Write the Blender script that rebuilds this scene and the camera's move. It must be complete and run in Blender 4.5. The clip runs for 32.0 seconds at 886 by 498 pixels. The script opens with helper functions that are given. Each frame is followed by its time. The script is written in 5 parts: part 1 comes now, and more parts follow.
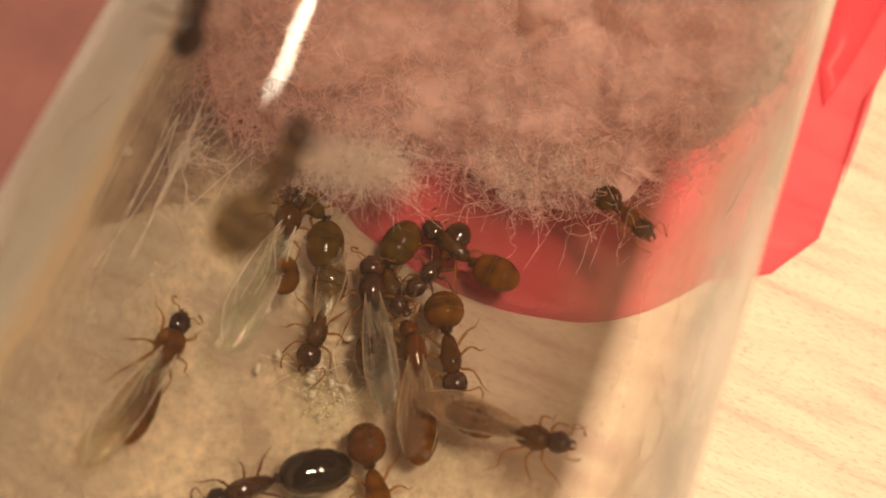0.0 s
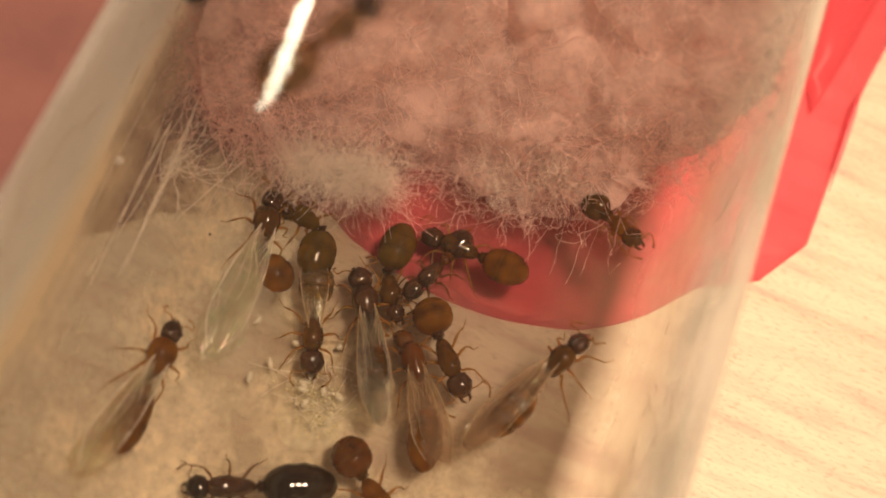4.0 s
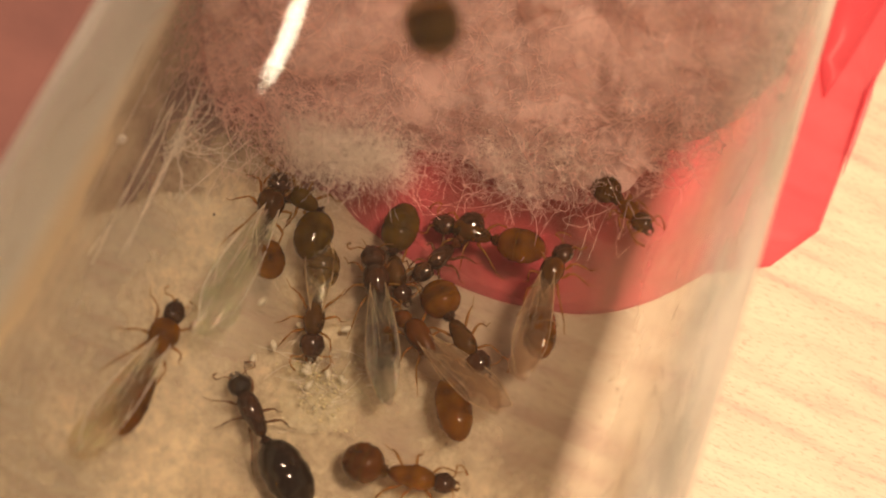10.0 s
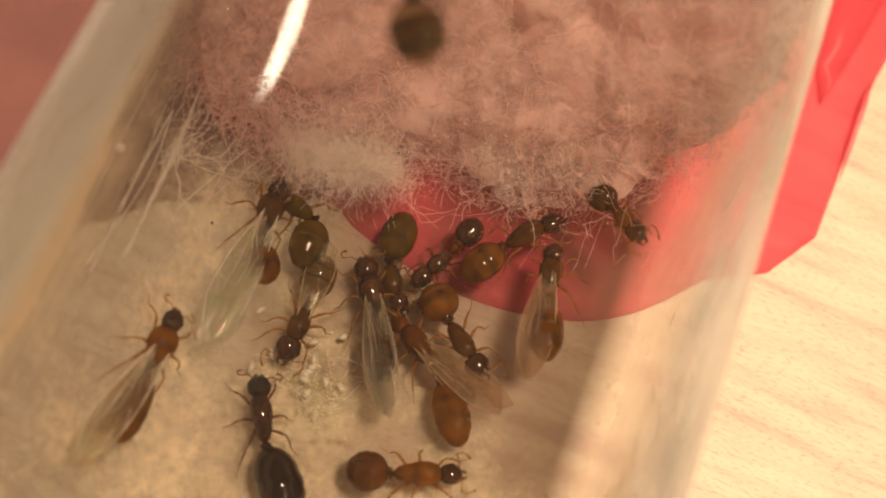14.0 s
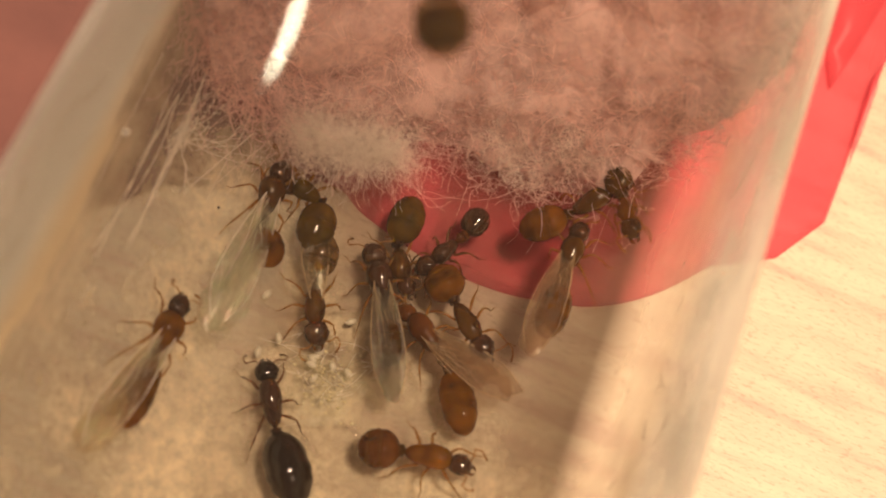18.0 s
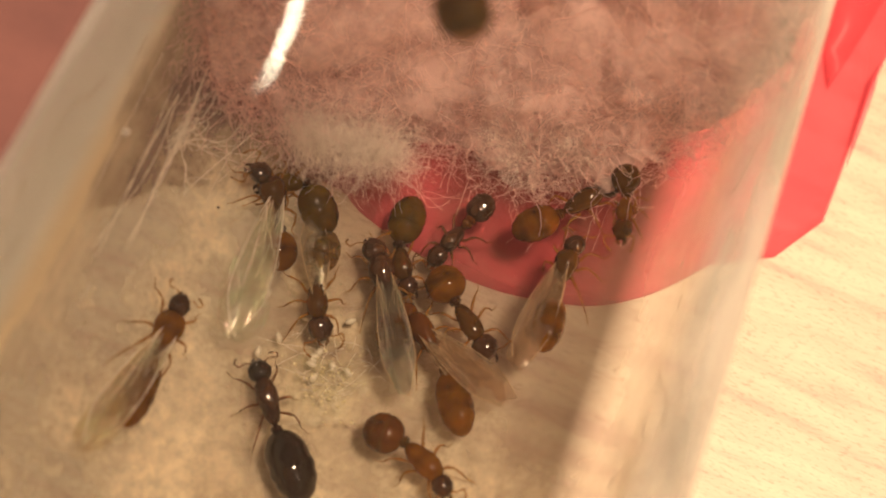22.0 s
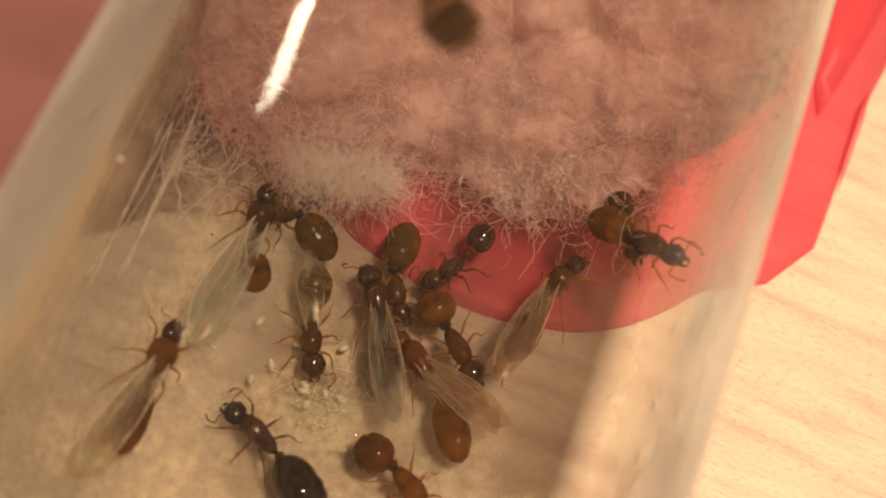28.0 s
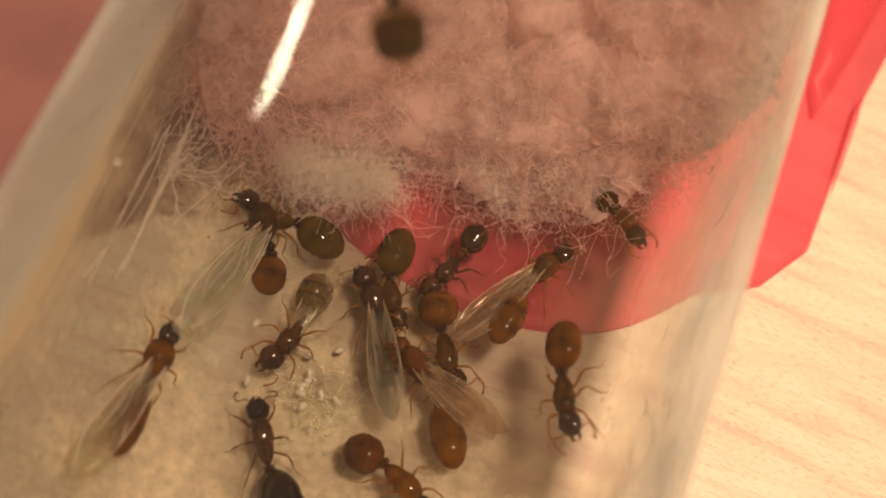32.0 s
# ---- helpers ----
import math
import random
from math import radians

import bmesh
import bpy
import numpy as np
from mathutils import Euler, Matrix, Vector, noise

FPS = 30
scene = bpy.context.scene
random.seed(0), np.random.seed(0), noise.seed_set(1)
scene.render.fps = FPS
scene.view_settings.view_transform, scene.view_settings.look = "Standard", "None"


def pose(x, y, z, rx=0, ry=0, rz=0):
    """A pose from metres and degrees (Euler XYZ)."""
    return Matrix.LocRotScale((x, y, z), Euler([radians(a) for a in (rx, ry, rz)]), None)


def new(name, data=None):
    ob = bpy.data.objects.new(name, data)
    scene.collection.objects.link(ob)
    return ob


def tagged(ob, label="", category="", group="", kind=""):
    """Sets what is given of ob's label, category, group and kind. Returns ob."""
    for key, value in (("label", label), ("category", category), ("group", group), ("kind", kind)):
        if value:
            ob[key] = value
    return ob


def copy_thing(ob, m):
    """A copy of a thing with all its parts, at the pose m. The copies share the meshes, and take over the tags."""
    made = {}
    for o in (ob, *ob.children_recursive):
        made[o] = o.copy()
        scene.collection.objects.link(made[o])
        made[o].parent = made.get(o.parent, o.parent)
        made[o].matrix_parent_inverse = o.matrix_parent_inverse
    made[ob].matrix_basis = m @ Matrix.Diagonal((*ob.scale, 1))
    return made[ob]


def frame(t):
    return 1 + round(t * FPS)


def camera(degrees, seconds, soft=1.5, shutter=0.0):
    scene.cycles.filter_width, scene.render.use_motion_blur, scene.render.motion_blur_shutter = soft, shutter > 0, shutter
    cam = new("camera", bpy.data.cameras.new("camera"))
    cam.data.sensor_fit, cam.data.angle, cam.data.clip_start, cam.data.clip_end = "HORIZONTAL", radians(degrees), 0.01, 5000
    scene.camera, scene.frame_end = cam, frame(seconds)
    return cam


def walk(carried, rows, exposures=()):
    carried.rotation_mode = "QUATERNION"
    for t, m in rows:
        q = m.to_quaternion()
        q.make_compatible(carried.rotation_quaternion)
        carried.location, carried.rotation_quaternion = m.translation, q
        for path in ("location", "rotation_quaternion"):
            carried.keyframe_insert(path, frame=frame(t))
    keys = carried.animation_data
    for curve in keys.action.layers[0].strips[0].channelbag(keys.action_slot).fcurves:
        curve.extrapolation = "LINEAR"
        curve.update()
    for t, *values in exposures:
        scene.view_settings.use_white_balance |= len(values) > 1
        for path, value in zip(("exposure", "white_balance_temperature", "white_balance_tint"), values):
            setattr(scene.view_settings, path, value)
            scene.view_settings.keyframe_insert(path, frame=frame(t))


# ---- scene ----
cam = camera(36, 32.0, 1.9)
cam.data.dof.use_dof = True
cam.data.dof.focus_distance = 0.0478
cam.data.dof.aperture_fstop = 50
PATH = [
    (0.0, pose(0.001199, 0.000058, 0.045684, 22.321, -9.196, 20.450)),
    (0.5, pose(0.001249, 0.000383, 0.045503, 22.553, -9.303, 20.049)),
    (1.0, pose(0.001204, 0.000400, 0.045438, 21.553, -9.029, 20.353)),
    (1.5, pose(0.001033, 0.000329, 0.045204, 21.497, -9.360, 20.449)),
    (2.0, pose(0.001061, 0.000527, 0.045046, 21.326, -9.462, 20.384)),
    (2.5, pose(0.000975, 0.000597, 0.044924, 21.029, -9.596, 20.364)),
    (3.0, pose(0.001159, 0.000391, 0.045408, 21.682, -9.677, 19.948)),
    (3.5, pose(0.001243, 0.000153, 0.045750, 22.075, -9.488, 20.257)),
    (4.0, pose(0.000778, -0.000113, 0.045681, 22.732, -9.954, 19.900)),
    (4.5, pose(0.001175, 0.000263, 0.045604, 22.129, -9.533, 20.386)),
    (6.5, pose(0.001125, 0.000259, 0.045360, 21.934, -9.354, 20.539)),
    (7.0, pose(0.001333, 0.000109, 0.045455, 22.494, -9.223, 20.077)),
    (7.5, pose(0.001210, 0.000453, 0.045184, 22.419, -9.762, 20.224)),
    (8.0, pose(0.001358, 0.000462, 0.045293, 22.348, -9.708, 20.173)),
    (8.5, pose(0.001266, 0.000402, 0.045210, 21.937, -9.716, 20.305)),
    (9.0, pose(0.001213, 0.000198, 0.045228, 22.104, -9.697, 20.458)),
    (9.5, pose(0.001407, -0.000008, 0.045463, 22.091, -9.061, 20.119)),
    (10.0, pose(0.001126, 0.000196, 0.045275, 21.902, -9.499, 20.633)),
    (10.5, pose(0.001239, 0.000073, 0.045308, 21.829, -9.329, 20.396)),
    (11.0, pose(0.001313, 0.000085, 0.045375, 22.149, -9.148, 20.215)),
    (11.5, pose(0.001161, 0.000189, 0.045333, 22.201, -9.390, 20.533)),
    (12.0, pose(0.001125, 0.000269, 0.045250, 21.965, -9.486, 20.596)),
    (12.5, pose(0.001081, 0.000164, 0.045319, 22.021, -9.078, 20.701)),
    (13.0, pose(0.001059, 0.000220, 0.045187, 21.682, -9.211, 20.703)),
    (13.5, pose(0.001300, 0.000136, 0.045393, 21.951, -9.302, 20.424)),
    (14.0, pose(0.001181, 0.000106, 0.045358, 22.338, -9.473, 20.416)),
    (14.5, pose(0.001189, 0.000135, 0.045254, 21.889, -9.438, 20.588)),
    (16.5, pose(0.001194, 0.000125, 0.045252, 21.909, -9.427, 20.573)),
    (17.0, pose(0.001233, 0.000049, 0.045228, 21.779, -9.285, 20.408)),
    (17.5, pose(0.001184, 0.000180, 0.045200, 21.606, -9.364, 20.639)),
    (18.0, pose(0.001142, 0.000123, 0.045142, 21.746, -9.279, 20.533)),
    (18.5, pose(0.001082, 0.000176, 0.045110, 21.587, -9.379, 20.738)),
    (19.0, pose(0.001119, 0.000013, 0.045028, 21.395, -9.114, 20.556)),
    (19.5, pose(0.001254, 0.000011, 0.045193, 21.428, -8.962, 20.475)),
    (20.0, pose(0.001194, 0.000096, 0.045193, 21.612, -9.252, 20.599)),
    (20.5, pose(0.001151, 0.000078, 0.045177, 21.516, -9.304, 20.715)),
    (21.0, pose(0.001120, 0.000042, 0.045191, 21.760, -9.407, 20.647)),
    (21.5, pose(0.001138, 0.000024, 0.045182, 22.021, -9.500, 20.629)),
    (22.0, pose(0.001256, -0.000050, 0.045211, 21.939, -9.192, 20.423)),
    (22.5, pose(0.001144, 0.000066, 0.045037, 21.245, -9.207, 20.580)),
    (23.0, pose(0.001165, -0.000039, 0.045401, 21.973, -9.485, 20.562)),
    (23.5, pose(0.001170, -0.000025, 0.045447, 22.489, -9.549, 20.539)),
    (24.0, pose(0.001152, -0.000041, 0.045281, 22.610, -9.528, 20.322)),
    (24.5, pose(0.001102, -0.000085, 0.045325, 22.731, -9.469, 20.492)),
    (25.0, pose(0.001125, -0.000017, 0.045391, 23.007, -9.538, 20.549)),
    (25.5, pose(0.001415, -0.000135, 0.045407, 22.395, -9.182, 20.658)),
    (27.5, pose(0.000982, 0.000020, 0.045473, 22.968, -9.786, 20.237)),
    (28.0, pose(0.000975, 0.000035, 0.045362, 22.813, -9.720, 20.287)),
    (28.5, pose(0.001094, -0.000096, 0.045281, 22.633, -9.209, 20.068)),
    (29.0, pose(0.001276, -0.000004, 0.045581, 23.269, -9.223, 19.720)),
    (29.5, pose(0.001093, -0.000013, 0.045388, 22.827, -9.575, 20.039)),
    (30.0, pose(0.000955, 0.000072, 0.045276, 22.324, -9.595, 20.376)),
    (30.5, pose(0.000971, 0.000010, 0.045256, 22.367, -9.738, 20.304)),
    (31.0, pose(0.001110, -0.000015, 0.045492, 22.806, -9.887, 20.160)),
    (31.5, pose(0.001115, -0.000086, 0.045549, 23.072, -9.901, 20.038)),
    (32.0, pose(0.001056, -0.000144, 0.045608, 23.037, -9.854, 20.268)),
]
walk(cam, PATH, [(0.0, 0.0), (13.0, -0.02), (20.0, 0.03), (22.0, 0.06), (23.0, -0.08), (24.0, -0.11), (32.0, -0.13)])

# ---- light ----
scene.view_settings.exposure = 0.0
world = bpy.data.worlds.new("room_light")
scene.world = world
world.use_nodes = True
world.node_tree.nodes["Background"].inputs["Color"].default_value = (1.0, 0.57, 0.40, 1)
world.node_tree.nodes["Background"].inputs["Strength"].default_value = 0.18


def lamp(name, place, wide, tall, watts, colour, tall_way=(0, 1, 0)):
    """A rectangular lamp at a place in mm that shines at the tube; tall_way: the way of its longer side."""
    data = bpy.data.lights.new(name, "AREA")
    data.shape, data.size, data.size_y, data.energy, data.color = "RECTANGLE", wide, tall, watts, colour
    back = (Vector(place) - Vector((0.0, 18.0, 5.0))).normalized()
    across = Vector(tall_way).cross(back).normalized()
    m = Matrix((across, back.cross(across), back)).transposed().to_4x4()
    m.translation = Vector(place) * 0.001
    ob = new(name, data)
    ob.matrix_world = m
    return ob


lamp("desk_lamp", (50.0, 16.0, 300.0), 0.044, 0.046, 1.98, (1.0, 0.70, 0.475))
lamp("tube_lamp", (-271.0, 275.0, 184.0), 0.022, 0.215, 1.10, (1.0, 0.84, 0.60), (0.0, 0.73, -0.68))

# ---- materials ----
MM = 0.001


def material(name):
    mat = bpy.data.materials.new(name)
    mat.use_nodes = True
    mat.node_tree.nodes.clear()
    return mat, mat.node_tree.nodes, mat.node_tree.links


def put(nodes, kind, **values):
    node = nodes.new("ShaderNode" + kind)
    for key, value in values.items():
        node.inputs[key.replace("_", " ")].default_value = value
    return node


def noise_of(nodes, links, scale, detail=3.0, stretch=(1, 1, 1), rough=0.55, turn=0.0):
    """Noise in object space, in features a millimetre; stretch scales the axes."""
    coord = nodes.new("ShaderNodeTexCoord")
    mapping = nodes.new("ShaderNodeMapping")
    mapping.inputs["Scale"].default_value = [s * 1000 * scale for s in stretch]
    mapping.inputs["Rotation"].default_value = (0, 0, turn)
    links.new(coord.outputs["Object"], mapping.inputs["Vector"])
    node = put(nodes, "TexNoise", Scale=1.0, Detail=detail, Roughness=rough)
    links.new(mapping.outputs["Vector"], node.inputs["Vector"])
    return node.outputs["Fac"]


def ramp_of(nodes, links, source, stops):
    node = nodes.new("ShaderNodeValToRGB")
    while len(node.color_ramp.elements) < len(stops):
        node.color_ramp.elements.new(0.5)
    for element, (at, colour) in zip(node.color_ramp.elements, stops):
        element.position = at
        element.color = (*colour, 1) if len(colour) == 3 else colour
    links.new(source, node.inputs["Fac"])
    return node.outputs["Color"]


def grey(v):
    return (v, v, v)


def mathed(nodes, links, what, a, b):
    node = nodes.new("ShaderNodeMath")
    node.operation = what
    for socket, value in zip(node.inputs, (a, b)):
        if isinstance(value, (int, float)):
            socket.default_value = value
        else:
            links.new(value, socket)
    return node.outputs[0]


def mixed(nodes, links, fac, one, two):
    node = nodes.new("ShaderNodeMixShader")
    if isinstance(fac, (int, float)):
        node.inputs[0].default_value = fac
    else:
        links.new(fac, node.inputs[0])
    links.new(one, node.inputs[1])
    links.new(two, node.inputs[2])
    return node.outputs[0]


def finish(nodes, links, shader):
    out = nodes.new("ShaderNodeOutputMaterial")
    links.new(shader, out.inputs["Surface"])


def bumped(nodes, links, source, target, strength=0.3, distance=0.00004):
    node = put(nodes, "Bump", Strength=strength, Distance=distance)
    links.new(source, node.inputs["Height"])
    links.new(node.outputs[0], target.inputs["Normal"])


def wood_laminate():
    mat, n, l = material("pale_wood_laminate")
    grain = noise_of(n, l, 1.0, 5.0, (0.16, 1.25, 1.0), 0.6, 0.10)
    fine = noise_of(n, l, 6.0, 3.0, (0.5, 1.5, 1.0), 0.6, 0.10)
    broad = noise_of(n, l, 0.10, 2.0, (0.3, 1.0, 1.0))
    base = ramp_of(n, l, grain, [(0.34, (0.49, 0.365, 0.285)), (0.47, (0.57, 0.465, 0.35)), (0.62, (0.62, 0.53, 0.40))])
    spots = ramp_of(n, l, fine, [(0.30, grey(0.72)), (0.48, grey(1.0))])
    wide = ramp_of(n, l, broad, [(0.35, grey(0.88)), (0.65, grey(1.0))])
    for extra in (spots, wide):
        mul = n.new("ShaderNodeMix")
        mul.data_type, mul.blend_type = "RGBA", "MULTIPLY"
        mul.inputs[0].default_value = 1.0
        l.new(base, mul.inputs[6])
        l.new(extra, mul.inputs[7])
        base = mul.outputs[2]
    bsdf = put(n, "BsdfPrincipled", Roughness=0.55)
    l.new(base, bsdf.inputs["Base Color"])
    bumped(n, l, fine, bsdf, 0.25, 0.00003)
    finish(n, l, bsdf.outputs[0])
    return mat


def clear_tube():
    """Clear plastic, fogged at the bottom; pale streaks along the tube, thickest on its two flanks, paint in refracted
    edge light and some deposit.
    """
    mat, n, l = material("misty_edge_lit_tube")
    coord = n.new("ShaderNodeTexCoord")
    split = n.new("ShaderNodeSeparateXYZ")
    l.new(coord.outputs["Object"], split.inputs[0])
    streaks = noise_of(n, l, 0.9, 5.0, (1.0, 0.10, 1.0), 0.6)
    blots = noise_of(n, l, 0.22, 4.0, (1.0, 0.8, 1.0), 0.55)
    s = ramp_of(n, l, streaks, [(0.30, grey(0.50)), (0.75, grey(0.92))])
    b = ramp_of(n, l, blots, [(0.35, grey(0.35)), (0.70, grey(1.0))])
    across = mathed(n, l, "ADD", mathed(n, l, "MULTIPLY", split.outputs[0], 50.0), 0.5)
    # Pale flank bands: refracted edge light painted in, with some wall deposit.
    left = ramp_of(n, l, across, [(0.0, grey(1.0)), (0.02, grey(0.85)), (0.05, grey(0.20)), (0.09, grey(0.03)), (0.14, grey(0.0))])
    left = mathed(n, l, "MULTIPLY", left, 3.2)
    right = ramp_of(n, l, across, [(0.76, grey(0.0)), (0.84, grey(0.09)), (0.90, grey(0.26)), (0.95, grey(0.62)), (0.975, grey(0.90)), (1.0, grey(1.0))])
    right_glow_fade = ramp_of(n, l, mathed(n, l, "MULTIPLY", split.outputs[1], 25.0), [(0.56, grey(1.0)), (0.74, grey(0.85))])
    side = mathed(n, l, "ADD", left, mathed(n, l, "MULTIPLY", right, right_glow_fade))
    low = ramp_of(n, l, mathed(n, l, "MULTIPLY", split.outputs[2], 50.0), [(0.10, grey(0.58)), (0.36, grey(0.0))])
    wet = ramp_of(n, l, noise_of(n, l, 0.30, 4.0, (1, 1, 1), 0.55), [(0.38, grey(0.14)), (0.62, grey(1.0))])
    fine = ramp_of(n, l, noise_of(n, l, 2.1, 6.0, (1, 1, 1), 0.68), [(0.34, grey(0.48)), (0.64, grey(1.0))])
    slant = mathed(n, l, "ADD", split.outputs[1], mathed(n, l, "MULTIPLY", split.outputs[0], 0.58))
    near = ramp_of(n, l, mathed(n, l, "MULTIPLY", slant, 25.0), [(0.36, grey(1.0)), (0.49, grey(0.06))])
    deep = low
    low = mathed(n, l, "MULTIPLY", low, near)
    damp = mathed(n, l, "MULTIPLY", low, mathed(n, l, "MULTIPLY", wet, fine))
    mist_glow_share = mathed(n, l, "MULTIPLY", mathed(n, l, "ADD", mathed(n, l, "MULTIPLY", mathed(n, l, "MULTIPLY", s, b), side), damp), 1.7)
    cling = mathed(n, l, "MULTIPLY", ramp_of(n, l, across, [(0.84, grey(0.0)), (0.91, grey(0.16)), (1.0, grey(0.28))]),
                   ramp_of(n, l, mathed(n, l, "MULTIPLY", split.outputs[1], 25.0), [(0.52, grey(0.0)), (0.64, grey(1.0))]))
    mist_glow_share = mathed(n, l, "ADD", mist_glow_share, mathed(n, l, "ADD", mathed(n, l, "MULTIPLY", cling, b), 0.008))
    clear = put(n, "BsdfTransparent", Color=(0.985, 0.98, 0.96, 1))
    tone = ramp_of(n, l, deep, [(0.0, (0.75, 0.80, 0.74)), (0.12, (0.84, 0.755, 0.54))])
    pale_diffuse, glow = n.new("ShaderNodeBsdfDiffuse"), n.new("ShaderNodeBsdfTranslucent")
    l.new(tone, pale_diffuse.inputs["Color"])
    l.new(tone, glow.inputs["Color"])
    mist_and_glow = mixed(n, l, 0.30, pale_diffuse.outputs[0], glow.outputs[0])
    # Stands in for bent light: blocks the lamp, most at left, shading the inside.
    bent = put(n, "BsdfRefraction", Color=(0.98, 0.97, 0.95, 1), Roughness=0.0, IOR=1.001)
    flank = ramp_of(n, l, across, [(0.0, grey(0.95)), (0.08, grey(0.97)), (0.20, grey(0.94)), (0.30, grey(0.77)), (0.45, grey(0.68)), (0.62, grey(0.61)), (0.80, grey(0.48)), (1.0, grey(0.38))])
    body = mixed(n, l, mist_glow_share, mixed(n, l, flank, clear.outputs[0], bent.outputs[0]), mist_and_glow)
    gloss = put(n, "BsdfGlossy", Roughness=0.035)
    facing = put(n, "LayerWeight", Blend=0.5).outputs["Facing"]
    fres = mathed(n, l, "ADD", mathed(n, l, "MULTIPLY", mathed(n, l, "POWER", facing, 5.0), 0.9), 0.035)
    finish(n, l, mixed(n, l, mathed(n, l, "MULTIPLY", fres, mathed(n, l, "MAXIMUM", 0.0, mathed(n, l, "SUBTRACT", 0.85, mathed(n, l, "MULTIPLY", deep, 3.0)))), body, gloss.outputs[0]))
    return mat


def red_film():
    mat, n, l = material("red_film")
    tint = ramp_of(n, l, noise_of(n, l, 0.3, 3.0), [(0.3, (0.985, 0.645, 0.725)), (0.7, (0.99, 0.705, 0.775))])
    clear = put(n, "BsdfTransparent")
    l.new(tint, clear.inputs["Color"])
    dye = put(n, "BsdfDiffuse", Color=(0.84, 0.19, 0.21, 1))
    gloss = put(n, "BsdfGlossy", Roughness=0.32)
    fres = put(n, "Fresnel", IOR=1.40)
    body = mixed(n, l, 0.20, clear.outputs[0], dye.outputs[0])
    finish(n, l, mixed(n, l, mathed(n, l, "MULTIPLY", fres.outputs[0], 0.15), body, gloss.outputs[0]))
    return mat


# The pink in tone paints the film's red bounce onto white cotton.
def cotton(name, through_low, through_high, scale, tone=(0.95, 0.74, 0.69)):
    mat, n, l = material(name)
    fac = ramp_of(n, l, noise_of(n, l, scale, 5.0, (1, 1, 1), 0.65), [(0.38, grey(through_low)), (0.64, grey(through_high))])
    white = put(n, "BsdfDiffuse", Color=(*tone, 1))
    soft = put(n, "BsdfTranslucent", Color=(*[c - 0.02 for c in tone], 1))
    clear = put(n, "BsdfTransparent")
    finish(n, l, mixed(n, l, fac, mixed(n, l, 0.38, white.outputs[0], soft.outputs[0]), clear.outputs[0]))
    return mat


def cuticle(name, dark, light, rough=0.16, bands=0.0, thin=0.0, clear=0.0, tint=(0.96, 0.72, 0.36)):
    """Shiny insect shell, mottled; bands: strength of the crosswise bands; thin: share of light that comes through; clear: share that is see-through, and its tint."""
    mat, n, l = material(name)
    mott = noise_of(n, l, 0.9, 2.0)
    if bands:
        coord = n.new("ShaderNodeTexCoord")
        wave = n.new("ShaderNodeTexWave")
        wave.bands_direction = "X"
        wave.inputs["Scale"].default_value = 430
        wave.inputs["Distortion"].default_value = 0.8
        l.new(coord.outputs["Object"], wave.inputs["Vector"])
        mott = mathed(n, l, "ADD", mathed(n, l, "MULTIPLY", wave.outputs["Fac"], bands), mathed(n, l, "MULTIPLY", mott, 1.0 - bands))
    colour = ramp_of(n, l, mott, [(0.22, dark), (0.78, light)])
    bsdf = put(n, "BsdfPrincipled", Roughness=rough, Specular_IOR_Level=0.12, Coat_Weight=0.9, Coat_Roughness=0.07, Coat_IOR=1.5)
    l.new(colour, bsdf.inputs["Base Color"])
    bumped(n, l, noise_of(n, l, 22.0, 2.0), bsdf, 0.05, 0.00001)
    shader = bsdf.outputs[0]
    if thin:
        bsdf.inputs["Subsurface Weight"].default_value = 0.35
        bsdf.inputs["Subsurface Radius"].default_value = (1.0, 0.45, 0.10)
        bsdf.inputs["Subsurface Scale"].default_value = 0.00045
        glow = n.new("ShaderNodeBsdfTranslucent")
        l.new(colour, glow.inputs["Color"])
        shader = mixed(n, l, thin, shader, glow.outputs[0])
    if clear:
        glass = put(n, "BsdfTransparent", Color=(*tint, 1))
        shader = mixed(n, l, clear, shader, glass.outputs[0])
    finish(n, l, shader)
    return mat


def membrane(name, colour, cover, shine=1.0):
    """A wing's thin skin: mostly clear, with a sheen that shifts in colour."""
    mat, n, l = material(name)
    sheen = ramp_of(n, l, noise_of(n, l, 1.4, 2.0), [(0.35, (0.75, 0.95, 0.62)), (0.5, (0.95, 0.92, 0.80)), (0.65, (0.95, 0.70, 0.72))])
    clear = put(n, "BsdfTransparent", Color=(*[0.5 + 0.5 * c for c in colour], 1))
    skin = put(n, "BsdfDiffuse", Color=(*colour, 1))
    lit = put(n, "BsdfTranslucent", Color=(*colour, 1))
    gloss = put(n, "BsdfGlossy", Roughness=0.26)
    bumped(n, l, noise_of(n, l, 1.0, 3.0, (0.16, 3.0, 1.0)), gloss, 0.9, 0.00022)
    l.new(sheen, gloss.inputs["Color"])
    streak = ramp_of(n, l, noise_of(n, l, 1.2, 3.0, (0.3, 2.0, 1.0)), [(0.3, grey(cover * 0.5)), (0.7, grey(cover * 1.4))])
    body = mixed(n, l, streak, clear.outputs[0], mixed(n, l, 0.5, skin.outputs[0], lit.outputs[0]))
    glint = ramp_of(n, l, noise_of(n, l, 1.0, 3.0, (0.14, 3.4, 1.0)), [(0.46, grey(0.02 * shine)), (0.64, grey(0.20 * shine))])
    finish(n, l, mixed(n, l, glint, body, gloss.outputs[0]))
    return mat


